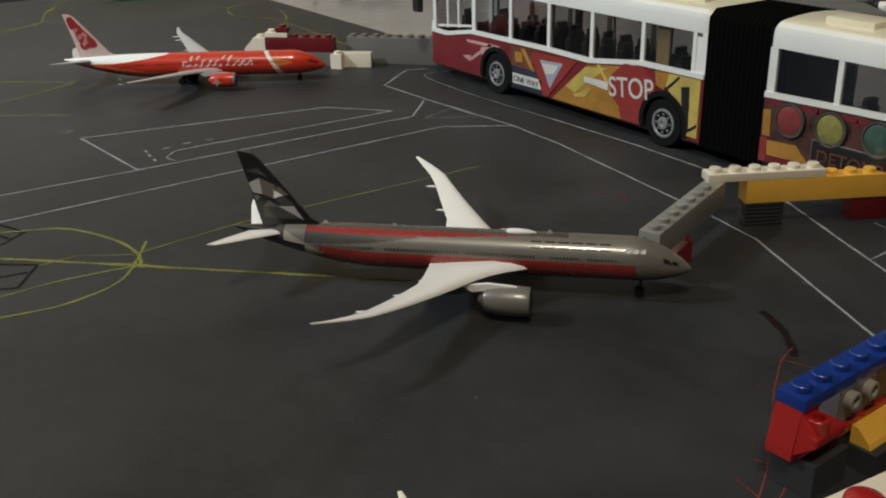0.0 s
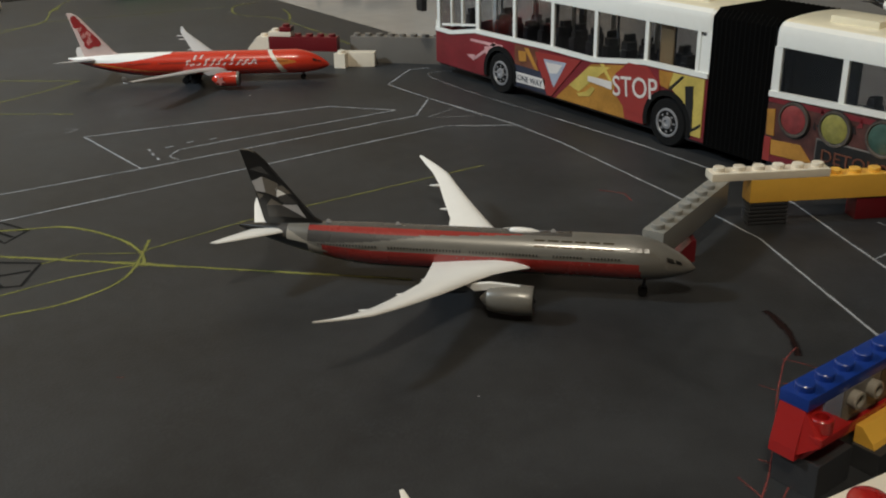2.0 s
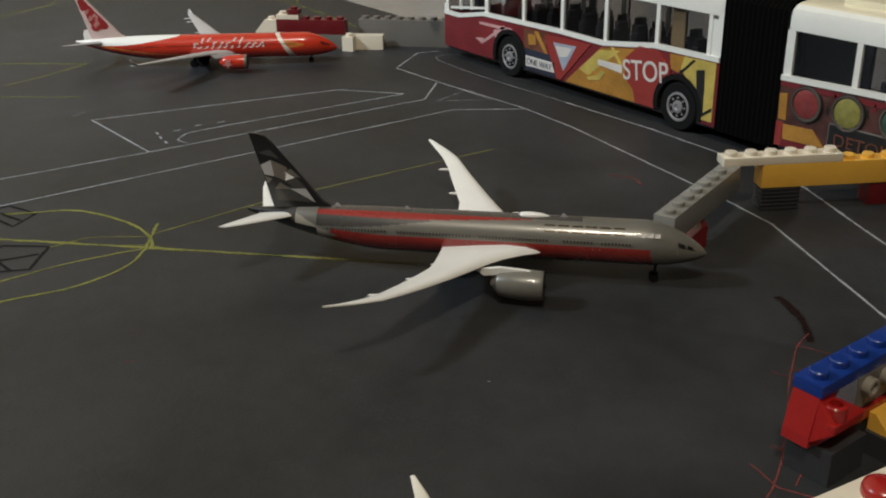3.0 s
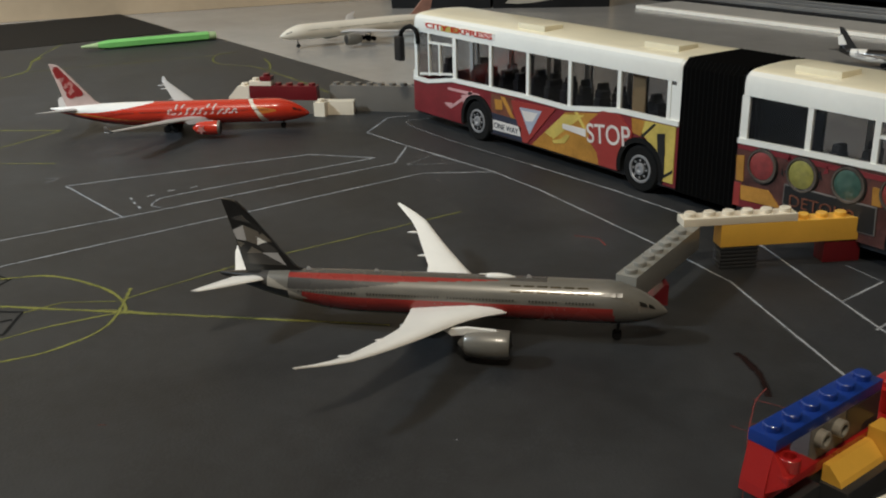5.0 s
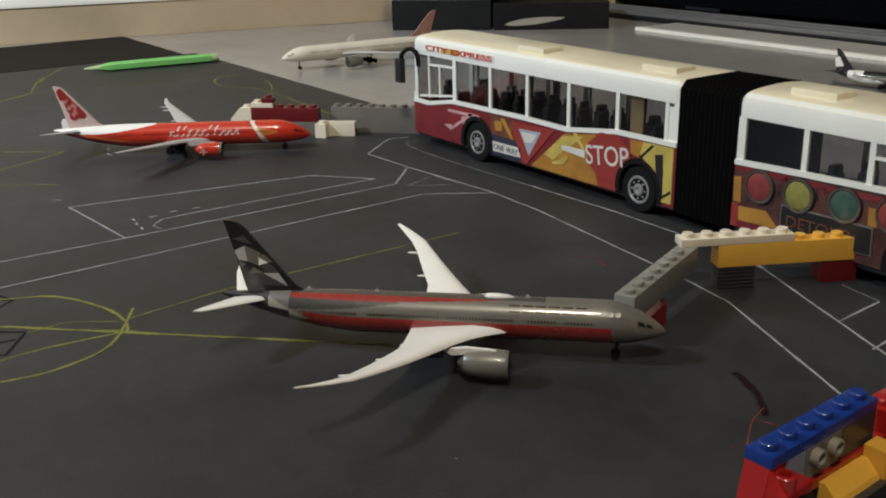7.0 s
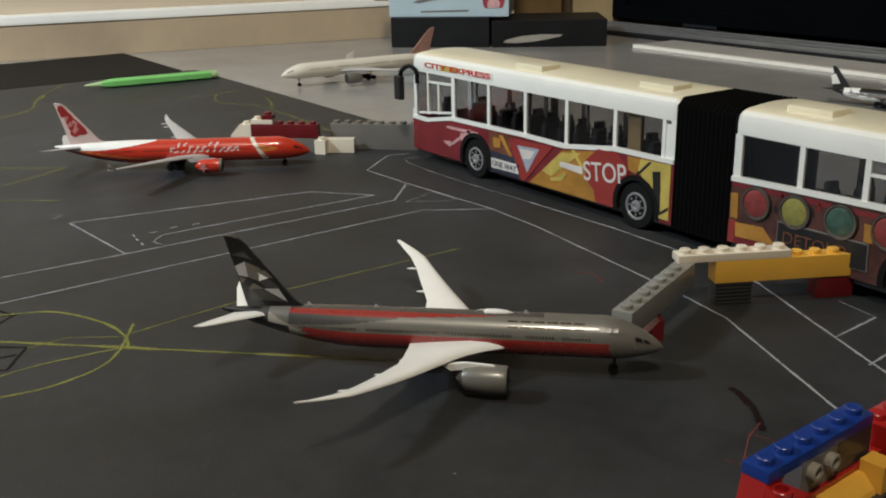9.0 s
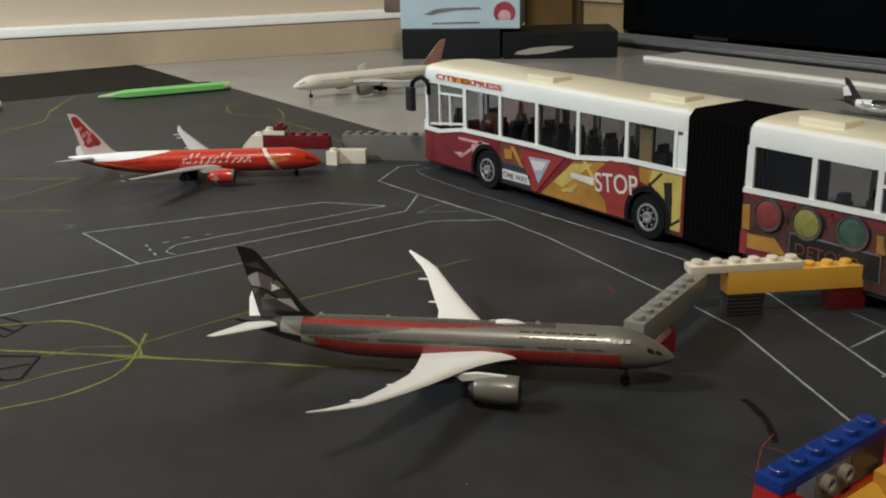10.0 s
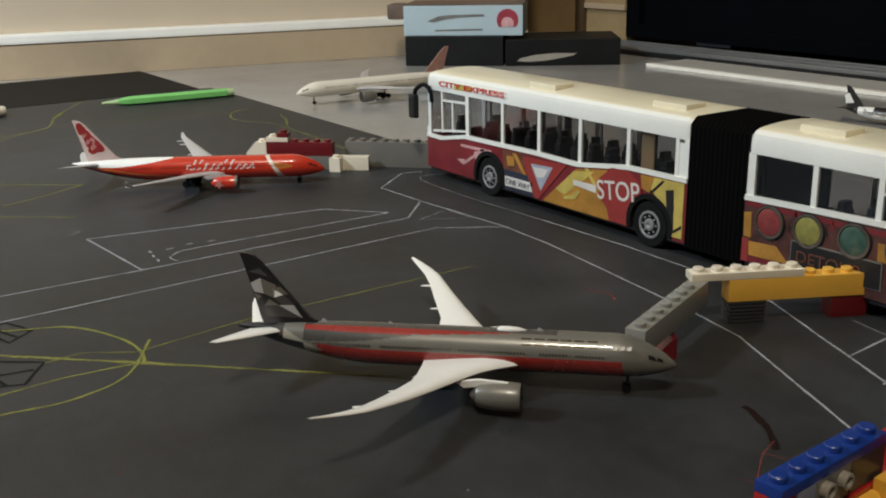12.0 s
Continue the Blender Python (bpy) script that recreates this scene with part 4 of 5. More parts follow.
for s in (1, -1):
    bm = bmesh.new()
    zig = []
    rnd = random.Random(8)
    for k in range(11):
        tall = 0.92 if k in (3, 4, 8, 9) else rnd.uniform(0.42, 0.58)
        x = 0.0362 - k * 0.0041
        zig += [(x, rnd.uniform(-0.06, 0.02)), (x - rnd.uniform(0.0004, 0.0012), tall), (x - rnd.uniform(0.0016, 0.0024), tall * rnd.uniform(0.5, 0.9)), (x - rnd.uniform(0.0024, 0.0034), rnd.uniform(0, 0.1))]
    for (xa, ha), (xb, hb) in zip(zig, zig[1:]):
        v = []
        for xx, an in ((xa, ha), (xa + 0.0013, ha), (xb + 0.0013, hb), (xb, hb)):
            v.append(bm.verts.new((xx, -s * (0.0074 * math.cos(an) + 0.00015), 0.0118 + 0.0074 * math.sin(an) * 1.02 + 0.0001)))
        bm.faces.new(v)
    part("title_bars", bm, "p_pinkwhite", red_jet, "white slanted printed strokes")

star = [(0.0176 + r * math.cos(k * math.pi / 5 + 0.3), 0.0066 + r * math.sin(k * math.pi / 5 + 0.3)) for k in range(10) for r in ((0.0031 if k % 2 else 0.0014),)]
part("engine_print", slab(star, -0.0294, -0.0270), "p_rose", red_jet, "pale printed star")

cream_jet = airliner(pose(-0.604, 0.330, 0, 0, 0, 266), 0.176, 0.0072, 0.0145, 0.160, livery_cream, ["p_cream", "p_maroon"], "p_greywing", "p_maroon", "p_silver", 0.046,
                     "pale cream model airliner with dull maroon fin on the bare floor", stab_mat="p_greywing", flare=0.5)
small_jet = airliner(pose(-0.186, 0.578, 0, 0, 0, 14), 0.096, 0.0050, 0.0085, 0.086, livery_small, ["p_white", "p_black"], "p_greywing", "p_black", "p_dark", 0.030,
                     "small black and white model airliner on the bare floor", tip="winglet", stab_mat="p_black")
part("fin_print", slab([(-0.0385, 0.016), (-0.043, 0.024), (-0.0465, 0.022), (-0.045, 0.015)], -0.0012, -0.0008), "p_white", small_jet)
near_jet = airliner(pose(0.1755, -0.1377, 0, 0, 0, 34), 0.157, 0.0074, 0.0122, 0.150, livery_cream, ["p_cream", "p_white"], "p_cream", "p_white", "p_silver", 0.0425,
                    "cream white model airliner whose wing tip reaches over the sheet")


# ---- articulated toy bus ----
YN, YF = 0.178, 0.2245
bus = thing("toy_bus", pose(0, 0, 0), "white and red articulated toy city bus with printed road signs", "toy bus")
BELT = [(-0.2815, 0.0290), (-0.2655, 0.0287), (-0.2385, 0.0335), (-0.2019, 0.0340), (-0.1672, 0.0345), (-0.1318, 0.0340), (-0.0942, 0.0392), (-0.0742, 0.0394), (-0.0530, 0.0396)]
TOP = 0.0594
FAR_BELT = 0.0275


def arch(cx, r, z0, n=12):
    a0 = math.asin(min(1, max(-1, (z0 - 0.0122) / r)))
    return [(cx - r * math.cos(a0 + (math.pi - 2 * a0) * i / n), 0.0122 + r * math.sin(a0 + (math.pi - 2 * a0) * i / n)) for i in range(n + 1)]


def bus_section(belt, x0, x1, arches, z0, name):
    """Lower panels, belt rail, posts and roof of one half."""
    outline = [(x0, z0)]
    for c in arches:
        outline += arch(c, 0.0158, z0)
    outline += [(x1, z0)] + [(x, z) for x, z in reversed(belt)]
    part("side_panel", slab(outline, YN, YN + 0.0014), "b_red" if name == "front" else "b_maroon", bus)
    far = outline[:-len(belt)] + [(x1, FAR_BELT), (x0, FAR_BELT)]
    part("side_panel", slab(far, YF - 0.0007, YF), "b_red", bus)
    part("side_liner", slab(far, YF - 0.0014, YF - 0.0007), "bus_inside", bus)
    # belt rails follow the window line
    for y0, y1 in ((YN - 0.0007, YN + 0.0012), (YF - 0.0012, YF + 0.0007)):
        line = belt if y0 < 0.2 else [(x0, FAR_BELT), (x1, FAR_BELT)]
        rail = [(x, z + 0.0012) for x, z in line] + [(x, z - 0.0012) for x, z in reversed(line)]
        part("belt_rail", slab(rail, y0, y1), "bus_white", bus)
    # roof: fascia, rounded shoulder and crowned top
    bm = bmesh.new()
    prof = [(YN, TOP), (YN - 0.0001, 0.0655), (YN + 0.0006, 0.0683), (YN + 0.0024, 0.0700), (YN + 0.0050, 0.0707), (YN + 0.014, 0.0715), ((YN + YF) / 2, 0.0718)]
    prof += [(YN + YF - y, z) for y, z in reversed(prof[:-1])]
    inner = [(min(max(y, YN + 0.0012), YF - 0.0012), z - (0.0012 if z > TOP else 0)) for y, z in prof]
    xs = [x0 + 0.0005, x0 + 0.002, x1 - 0.002, x1 - 0.0005]
    rows = []
    for i, x in enumerate(xs):
        sh = 0.0008 if i in (0, 3) else 0
        rows.append([bm.verts.new((x, y + (sh if y < (YN + YF) / 2 else -sh), z - (sh if z > TOP else 0))) for y, z in prof])
    for a, b in zip(rows, rows[1:]):
        for k in range(len(prof) - 1):
            f = bm.faces.new((a[k], b[k], b[k + 1], a[k + 1]))
            # flat top takes the copy tinted by the warm lamp
            f.material_index = 1 if 3 <= k <= len(prof) - 5 else 0
    for row in (rows[0], rows[-1]):
        bm.faces.new(row)
    low = [bm.verts.new((x, y, TOP + 0.0002)) for x, y in ((xs[0], YN + 0.0012), (xs[-1], YN + 0.0012), (xs[-1], YF - 0.0012), (xs[0], YF - 0.0012))]
    bm.faces.new(low)
    bmesh.ops.recalc_face_normals(bm, faces=bm.faces)
    part("roof", bm, ["bus_white", "bus_roof"], bus, "cream white roof, warm lamp light tinted into its top", smooth=30)
    # floor and end walls
    part("floor_pan", box(x0 + 0.001, x1 - 0.001, YN + 0.0016, YF - 0.0016, 0.0060, 0.0125), "bus_dark", bus)


def belt_at(belt, x):
    for (a, za), (b, zb) in zip(belt, belt[1:]):
        if a <= x <= b:
            return za + (zb - za) * (x - a) / (b - a)
    return belt[0][1] if x < belt[0][0] else belt[-1][1]


def window_row(belt, posts, widths):
    for y0, y1 in ((YN + 0.0001, YN + 0.0016), (YF - 0.0016, YF - 0.0001)):
        for x, w in zip(posts, widths):
            zb = belt_at(belt, x) if y0 < 0.2 else FAR_BELT
            part("window_post", slab([(x - w / 2, zb + 0.0010), (x + w / 2, zb + 0.0010), (x + w / 2, TOP), (x - w / 2, TOP)], y0, y1), "bus_white", bus)
        ym = (y0 + y1) / 2
        near = y0 < 0.2

        def low(x):
            return belt_at(belt, x) if near else FAR_BELT

        for (a, wa), (b, wb) in zip(zip(posts, widths), zip(posts[1:], widths[1:])):
            p, q = a + wa / 2, b - wb / 2
            part("pane", slab([(p, low(p) + 0.001), (q, low(q) + 0.001), (q, TOP), (p, TOP)], ym - 0.0002, ym + 0.0002), "glass", bus, "smoky clear plastic pane")


FP = [-0.2790, -0.2365, -0.2003, -0.1660, -0.1310, -0.0940, -0.0605, -0.0545]
bus_section(BELT, -0.2815, -0.0530, (-0.2128, -0.0768), 0.0075, "front")
window_row(BELT, FP, [0.0030, 0.0034, 0.0024, 0.0024, 0.0024, 0.0024, 0.0022, 0.0030])
RBELT = [(-0.0178, 0.0388), (0.02, 0.0402), (0.055, 0.0412), (0.19, 0.0412)]
RP = [-0.0155, 0.0177, 0.0484, 0.082, 0.116, 0.150, 0.1885]
bus_section(RBELT, -0.0178, 0.19, (0.0745,), 0.0085, "rear")
window_row(RBELT, RP, [0.0040, 0.0026, 0.0026, 0.0026, 0.0026, 0.0026, 0.0030])
# driver's sliding window and the vent bar behind
for a, b in (((-0.2645, 0.0530), (-0.2385, 0.0540)), ((-0.2745, 0.0318), (-0.2385, 0.0362))):
    part("window_bar", slab([a, b, (b[0], b[1] + 0.0013), (a[0], a[1] + 0.0013)], YN - 0.0003, YN + 0.0018), "bus_white", bus)
for x, z0, z1 in ((-0.2640, 0.0325, TOP), (-0.2522, 0.0340, 0.0535)):
    part("window_bar", slab([(x - 0.0007, z0), (x + 0.0007, z0), (x + 0.0007, z1), (x - 0.0007, z1)], YN - 0.0002, YN + 0.0017), "bus_white", bus)
part("window_bar", slab([(0.050, 0.0528), (0.081, 0.0532), (0.081, 0.0544), (0.050, 0.0540)], YN - 0.0002, YN + 0.0018), "bus_white", bus)
part("corner_panel", slab([(-0.0592, 0.0398), (-0.0545, 0.0398), (-0.0545, 0.0575), (-0.0592, 0.0575)], YN + 0.0004, YN + 0.0016), "bus_white", bus)
# front and back ends
part("front_panel", box(-0.2835, -0.2815, YN + 0.0008, YF - 0.0008, 0.0075, 0.0290, 0.0006), "b_red", bus)
part("windscreen", box(-0.2822, -0.2816, YN + 0.002, YF - 0.002, 0.0290, TOP), "glass", bus)
part("front_panel", box(-0.2828, -0.2812, YN + 0.0004, YN + 0.0028, 0.0275, 0.0340, 0.0005), "bus_white", bus)
part("back_panel", box(0.1900, 0.1915, YN, YF, 0.0085, 0.0700, 0.0006), "bus_white", bus)
# bellows
bm = bmesh.new()
N = 26
rows = []
for i in range(N + 1):
    x = -0.0530 + (0.0352) * i / N
    d = 0.0010 if i % 2 else 0.0002
    rows.append([bm.verts.new(v) for v in ((x, YN + d, 0.006), (x, YN + d, 0.0675 - d), (x, YN + 0.004 + d, 0.0712 - d), (x, YF - 0.004 - d, 0.0712 - d), (x, YF - d, 0.0675 - d), (x, YF - d, 0.006))])
for a, b in zip(rows, rows[1:]):
    for k in range(6):
        bm.faces.new((a[k], b[k], b[(k + 1) % 6], a[(k + 1) % 6]))
bmesh.ops.recalc_face_normals(bm, faces=bm.faces)
part("bellows", bm, "bellows", bus, "matt black folded bellows joint")
# roof hatches
for x, y in ((-0.1705, 0.1895), (-0.0765, 0.1935), (0.0120, 0.1935), (0.105, 0.1935)):
    part("roof_hatch", box(x - 0.0115, x + 0.0115, y - 0.0055, y + 0.0085, 0.0700, 0.0740, 0.0011), "bus_roof", bus, "raised cream hatch", smooth=40)
# mirror
mir = part("mirror_arm", tube([(-0.2755, YN - 0.0005, 0.0515), (-0.2752, YN - 0.001, 0.0570), (-0.2760, YN - 0.002, 0.0608), (-0.2800, YN - 0.003, 0.0625), (-0.2850, YN - 0.004, 0.0610), (-0.2895, YN - 0.004, 0.0580), (-0.2905, YN - 0.004, 0.0545)], 0.0015), "rubber", bus, smooth=60)
part("mirror", box(-0.2948, -0.2872, YN - 0.0068, YN - 0.0028, 0.0392, 0.0552, 0.0016), "b_black", mir)


def bus_wheel(cx, y, s):
    t = bmesh.new()
    r = 0.0121
    lathe_into(t, [(0.0072, -0.0032), (r * 0.93, -0.0033), (r, -0.0024), (r, 0.0024), (r * 0.93, 0.0033), (0.0072, 0.0032)], pose(cx, y, r, 90, 0, 0), 32)
    w = part("tyre", t, "rubber", bus, smooth=40)
    t = bmesh.new()
    yo = y - s * 0.0026
    m = pose(cx, yo, r, 90 * s, 0, 0)
    lathe_into(t, [(0.0074, 0.0002), (0.0072, 0.0010), (0.0062, 0.0011), (0.0056, 0.0002), (0.0034, 0.0002), (0.0030, 0.0014), (0.0016, 0.0016), (0.0010, 0.0010)], m, 28)
    for k in range(8):
        a = k * math.pi / 4
        lathe_into(t, [(0.0006, 0.0), (0.0006, 0.0010), (0.0003, 0.0012)], m @ pose(0.0045 * math.cos(a), 0.0045 * math.sin(a), 0), 6)
    part("rim", t, "rim", w, "pale grey rim with bolts", smooth=35)


for cx in (-0.2128, -0.0768, 0.0745):
    bus_wheel(cx, YN + 0.0034, 1)
    bus_wheel(cx, YF - 0.0034, -1)
    lip = bmesh.new()
    for i in range(24):
        a0, a1 = math.pi * (i / 24 * 1.16 - 0.08), math.pi * ((i + 1) / 24 * 1.16 - 0.08)
        lip.faces.new([lip.verts.new((cx + r * math.cos(a), YN - 0.0008, 0.0122 + r * math.sin(a))) for r, a in ((0.0134, a0), (0.0161, a0), (0.0161, a1), (0.0134, a1))][::-1])
    ex = bmesh.ops.extrude_face_region(lip, geom=lip.faces[:])
    bmesh.ops.translate(lip, vec=(0, 0.0030, 0), verts=[v for v in ex["geom"] if isinstance(v, bmesh.types.BMVert)])
    bmesh.ops.remove_doubles(lip, verts=lip.verts[:], dist=0.00001)
    bmesh.ops.recalc_face_normals(lip, faces=lip.faces)
    part("wheel_arch", lip, "rubber", bus, "black wheel arch lip")
    part("wheel_well", box(cx - 0.014, cx + 0.014, YN + 0.008, YF - 0.008, 0.004, 0.026), "bus_dark", bus)
# seats: pairs on both sides of the aisle
seat_mesh = None
for x in [-0.262] + [-0.232 + 0.0136 * i for i in range(13)] + [0.019 + 0.0140 * i for i in range(12)]:
    for y in (YN + 0.0055, YF - 0.0145):
        if seat_mesh is None:
            bm = bmesh.new()
            box_into(bm, 0, 0.0085, 0, 0.009, 0.012, 0.0245, 0.001)
            box_into(bm, 0.0050, 0.0098, 0.0000, 0.0090, 0.0240, 0.0412, 0.0022)
            box_into(bm, 0.0056, 0.0094, 0.0012, 0.0078, 0.0395, 0.0446, 0.0018)
            seat_mesh = mesh_from(bm, "seat", "bus_dark", 40)
        so = new("seat", seat_mesh)
        so.parent = bus
        so.matrix_basis = pose(x, y, 0 if y < 0.2 else -0.0030)
part("partition", box(-0.0880, -0.0795, YN + 0.0038, YN + 0.0046, 0.0350, 0.0590), "card", bus, "tan printed partition")
part("partition", box(-0.0150, 0.0165, YN + 0.0120, YN + 0.0135, 0.0125, 0.0590), "night", bus, "dark wall behind the turning joint")
for x in (-0.215, -0.190, -0.118, -0.086):
    part("pillar", box(x - 0.0022, x + 0.0022, YF - 0.0040, YF - 0.0018, 0.0275, 0.0590), "bus_dark", bus, "dark window pillar")
for x in (-0.238, -0.205, -0.135, -0.095):
    part("grab_pole", tube([(x, YN + 0.020, 0.0125), (x, YN + 0.020, TOP)], 0.0007), "bus_inside", bus)


# printed signs on the near side, each slightly proud
def clear_of_arch(pts):
    """Keeps an outline out of the wheel arches."""
    out = []
    for (xa, za), (xb, zb) in zip(pts, pts[1:] + pts[:1]):
        for k in range(12):
            x, z = xa + (xb - xa) * k / 12, za + (zb - za) * k / 12
            for c in (-0.2128, -0.0768, 0.0745):
                d = math.hypot(x - c, z - 0.0122)
                if d < 0.0160:
                    x, z = c + (x - c) / max(d, 1e-6) * 0.0160, 0.0122 + (z - 0.0122) / max(d, 1e-6) * 0.0160
            out.append((x, z))
    return out


def decal(pts, mat, lift=1, label=""):
    if any(math.hypot(x - c, z - 0.0122) < 0.017 for x, z in pts for c in (-0.2128, -0.0768, 0.0745)):
        pts = clear_of_arch(pts)
    return part("printed_sign", slab(pts, YN - 0.00012 - 0.00013 * lift, YN + 0.0002), mat, bus, label)


def disc(cx, cz, r, n=24, k=1.0, start=0.0):
    return [(cx + r * math.cos(start + 2 * math.pi * i / n), cz + k * r * math.sin(start + 2 * math.pi * i / n)) for i in range(n)]


decal([(-0.2405, 0.0169), (-0.2385, 0.0160), (-0.2170, 0.0285), (-0.2190, 0.0296)], "b_pink")
decal([(-0.2432, 0.0283), (-0.2110, 0.0290), (-0.2100, 0.0270), (-0.2435, 0.0268)], "b_pink")
decal([(-0.2480, 0.0178), (-0.2390, 0.0190), (-0.2400, 0.0150)], "b_pink")
decal([(-0.2290, 0.0255), (-0.2260, 0.0262), (-0.2240, 0.0205), (-0.2265, 0.0198)], "b_pink", 2)
decal([(-0.1992, 0.0315), (-0.1770, 0.0318), (-0.1800, 0.0190), (-0.1990, 0.0205)], "b_brown")
decal([(-0.1900, 0.0310), (-0.1860, 0.0312), (-0.1770, 0.0200), (-0.1795, 0.0195)], "b_orange", 2)
decal([(-0.1955, 0.0285), (-0.1885, 0.0290), (-0.1880, 0.0235), (-0.1945, 0.0225)], "b_orange", 2)
decal([(-0.1990, 0.0200), (-0.1690, 0.0200), (-0.1679, 0.0078), (-0.1990, 0.0078)], "b_navy", 2)
decal([(-0.1975, 0.0160), (-0.1708, 0.0162), (-0.1708, 0.0106), (-0.1975, 0.0100)], "b_white", 3)
lettering("ONE WAY", 0.0034, 0.0225, pose(-0.1955, YN - 0.00060, 0.0114, 90, 0, 0), "b_navy", bus)
decal([(-0.1801, 0.0305), (-0.1410, 0.0318), (-0.1440, 0.0290), (-0.1650, 0.0078), (-0.1690, 0.0078)], "b_red2", 3)
decal([(-0.1722, 0.0277), (-0.1526, 0.0286), (-0.1629, 0.0131)], "b_sky", 4, "pale triangle")
decal([(-0.1700, 0.0262), (-0.1560, 0.0268), (-0.1600, 0.0215), (-0.1665, 0.0205)], "b_white", 5)
decal([(-0.1612, 0.0078), (-0.1331, 0.0315), (-0.1080, 0.0352), (-0.1040, 0.0120), (-0.1030, 0.0078)], "b_orange", 2)
decal([(-0.1500, 0.0170), (-0.1345, 0.0300), (-0.1180, 0.0325), (-0.1230, 0.0290), (-0.1420, 0.0150)], "b_yellow", 3)
decal([(-0.1350, 0.0250), (-0.1166, 0.0251), (-0.1165, 0.0210), (-0.1350, 0.0222)], "b_white", 4)
decal([(-0.1420, 0.0125), (-0.1330, 0.0142), (-0.1290, 0.0190), (-0.1320, 0.0195), (-0.1365, 0.0160), (-0.1430, 0.0140)], "b_yellow", 4)
decal([(-0.1260, 0.0330), (-0.1235, 0.0332), (-0.1165, 0.0255), (-0.1185, 0.0250)], "b_yellow", 4)
decal([(-0.1080, 0.0150), (-0.0905, 0.0150), (-0.0905, 0.0080), (-0.1060, 0.0080)], "b_red2", 3)
decal([p for p in disc(-0.0985, 0.0248, 0.0168, 8, 0.80, math.pi / 8) if p[0] < 0] , "b_red2", 5, "red octagon sign")
lettering("STOP", 0.0104, 0.0318, pose(-0.1148, YN - 0.00078, 0.0184, 90, -7, 0), "b_white", bus, label="white sign lettering", thin=0.006)
decal([(-0.0838, 0.0372), (-0.0545, 0.0378), (-0.0545, 0.0095), (-0.0628, 0.0095), (-0.0640, 0.0215), (-0.0740, 0.0290)], "b_yellow", 3)
decal([(-0.0838, 0.0372), (-0.0745, 0.0374), (-0.0770, 0.0290), (-0.0825, 0.0300)], "b_orange", 4)
decal([(-0.0770, 0.0292), (-0.0755, 0.0288), (-0.0670, 0.0368), (-0.0685, 0.0370)], "b_black", 5)
decal([(-0.0660, 0.0325), (-0.0610, 0.0335), (-0.0602, 0.0225), (-0.0648, 0.0215)], "b_black", 5, "plain dark bar")
decal([(-0.0645, 0.0215), (-0.0605, 0.0225), (-0.0600, 0.0125), (-0.0622, 0.0120)], "b_black", 5, "plain dark bar")
decal([(-0.0642, 0.0098), (-0.0630, 0.0095), (-0.0548, 0.0150), (-0.0550, 0.0165)], "b_black", 5)
decal([(-0.2675, 0.0658), (-0.1960, 0.0664), (-0.1960, 0.0628), (-0.2675, 0.0622)], "b_yellow", 1, "yellow destination strip")
decal([(-0.2675, 0.0656), (-0.2500, 0.0658), (-0.2500, 0.0625), (-0.2675, 0.0622)], "bus_white", 2)
decal([(-0.2300, 0.0661), (-0.1960, 0.0664), (-0.1960, 0.0628), (-0.2300, 0.0626)], "bus_white", 2)
lettering("CITY EXPRESS", 0.0034, 0.0690, pose(-0.2665, YN - 0.00050, 0.0628, 90, 0, 0), "p_scarlet", bus, label="red title lettering", thin=0.026)
# rear half
for cx, cz, lens in ((-0.0033, 0.0298, "l_red"), (0.0171, 0.0304, "l_yellow"), (0.0392, 0.0312, "l_green"), (0.0610, 0.0318, "l_red")):
    decal(disc(cx, cz - 0.0002, 0.0082, 28), "b_black", 2, "dark signal hood")
    bm = bmesh.new()
    lathe_into(bm, [(0.0076, 0.0), (0.0076, 0.0009), (0.0068, 0.0009), (0.0066, 0.0003)], pose(cx, YN - 0.0003, cz, 90, 0, 0), 30)
    part("signal_ring", bm, "b_hood", bus, smooth=35)
    bm = bmesh.new()
    lathe_into(bm, [(0.0062, 0.0), (0.0062, 0.0004), (0.0050, 0.0008), (0.0025, 0.0011), (0.0004, 0.0012)], pose(cx - 0.0003, YN - 0.0003, cz, 90, 0, 0), 30)
    part("signal_lens", bm, lens, bus, smooth=60)
decal([(-0.0176, 0.0375), (0.19, 0.0395), (0.19, 0.0375), (-0.0176, 0.0352)], "b_red", 1)
decal([(-0.0176, 0.0318), (-0.0135, 0.0325), (-0.0130, 0.0205), (-0.0170, 0.0205)], "b_orange", 2)
decal([(-0.0140, 0.0186), (0.0010, 0.0196), (0.0080, 0.0130), (-0.0135, 0.0120)], "b_orange", 3)
decal([(-0.0177, 0.0195), (-0.0142, 0.0195), (-0.0142, 0.0086), (-0.0177, 0.0086)], "b_red2", 2)
decal([(-0.0142, 0.0118), (0.0090, 0.0125), (0.0090, 0.0086), (-0.0142, 0.0086)], "b_red", 2)
decal([(0.0090, 0.0247), (0.0530, 0.0250), (0.0535, 0.0130), (0.0090, 0.0125)], "box_grey", 4, "sign edge")
decal([(0.0095, 0.0242), (0.0525, 0.0245), (0.0530, 0.0134), (0.0095, 0.0129)], "b_black", 5, "dark sign board")
lettering("DETOUR", 0.0052, 0.0320, pose(0.0126, YN - 0.00100, 0.0156, 90, -1, 0), "b_brown", bus, label="brown sign lettering")
decal([(0.0500, 0.0330), (0.0545, 0.0330), (0.0545, 0.0255), (0.0505, 0.0255)], "b_orange", 3)
decal([(0.0545, 0.0372), (0.0640, 0.0375), (0.0640, 0.0255), (0.0545, 0.0255)], "b_red2", 2)
rnd = random.Random(5)
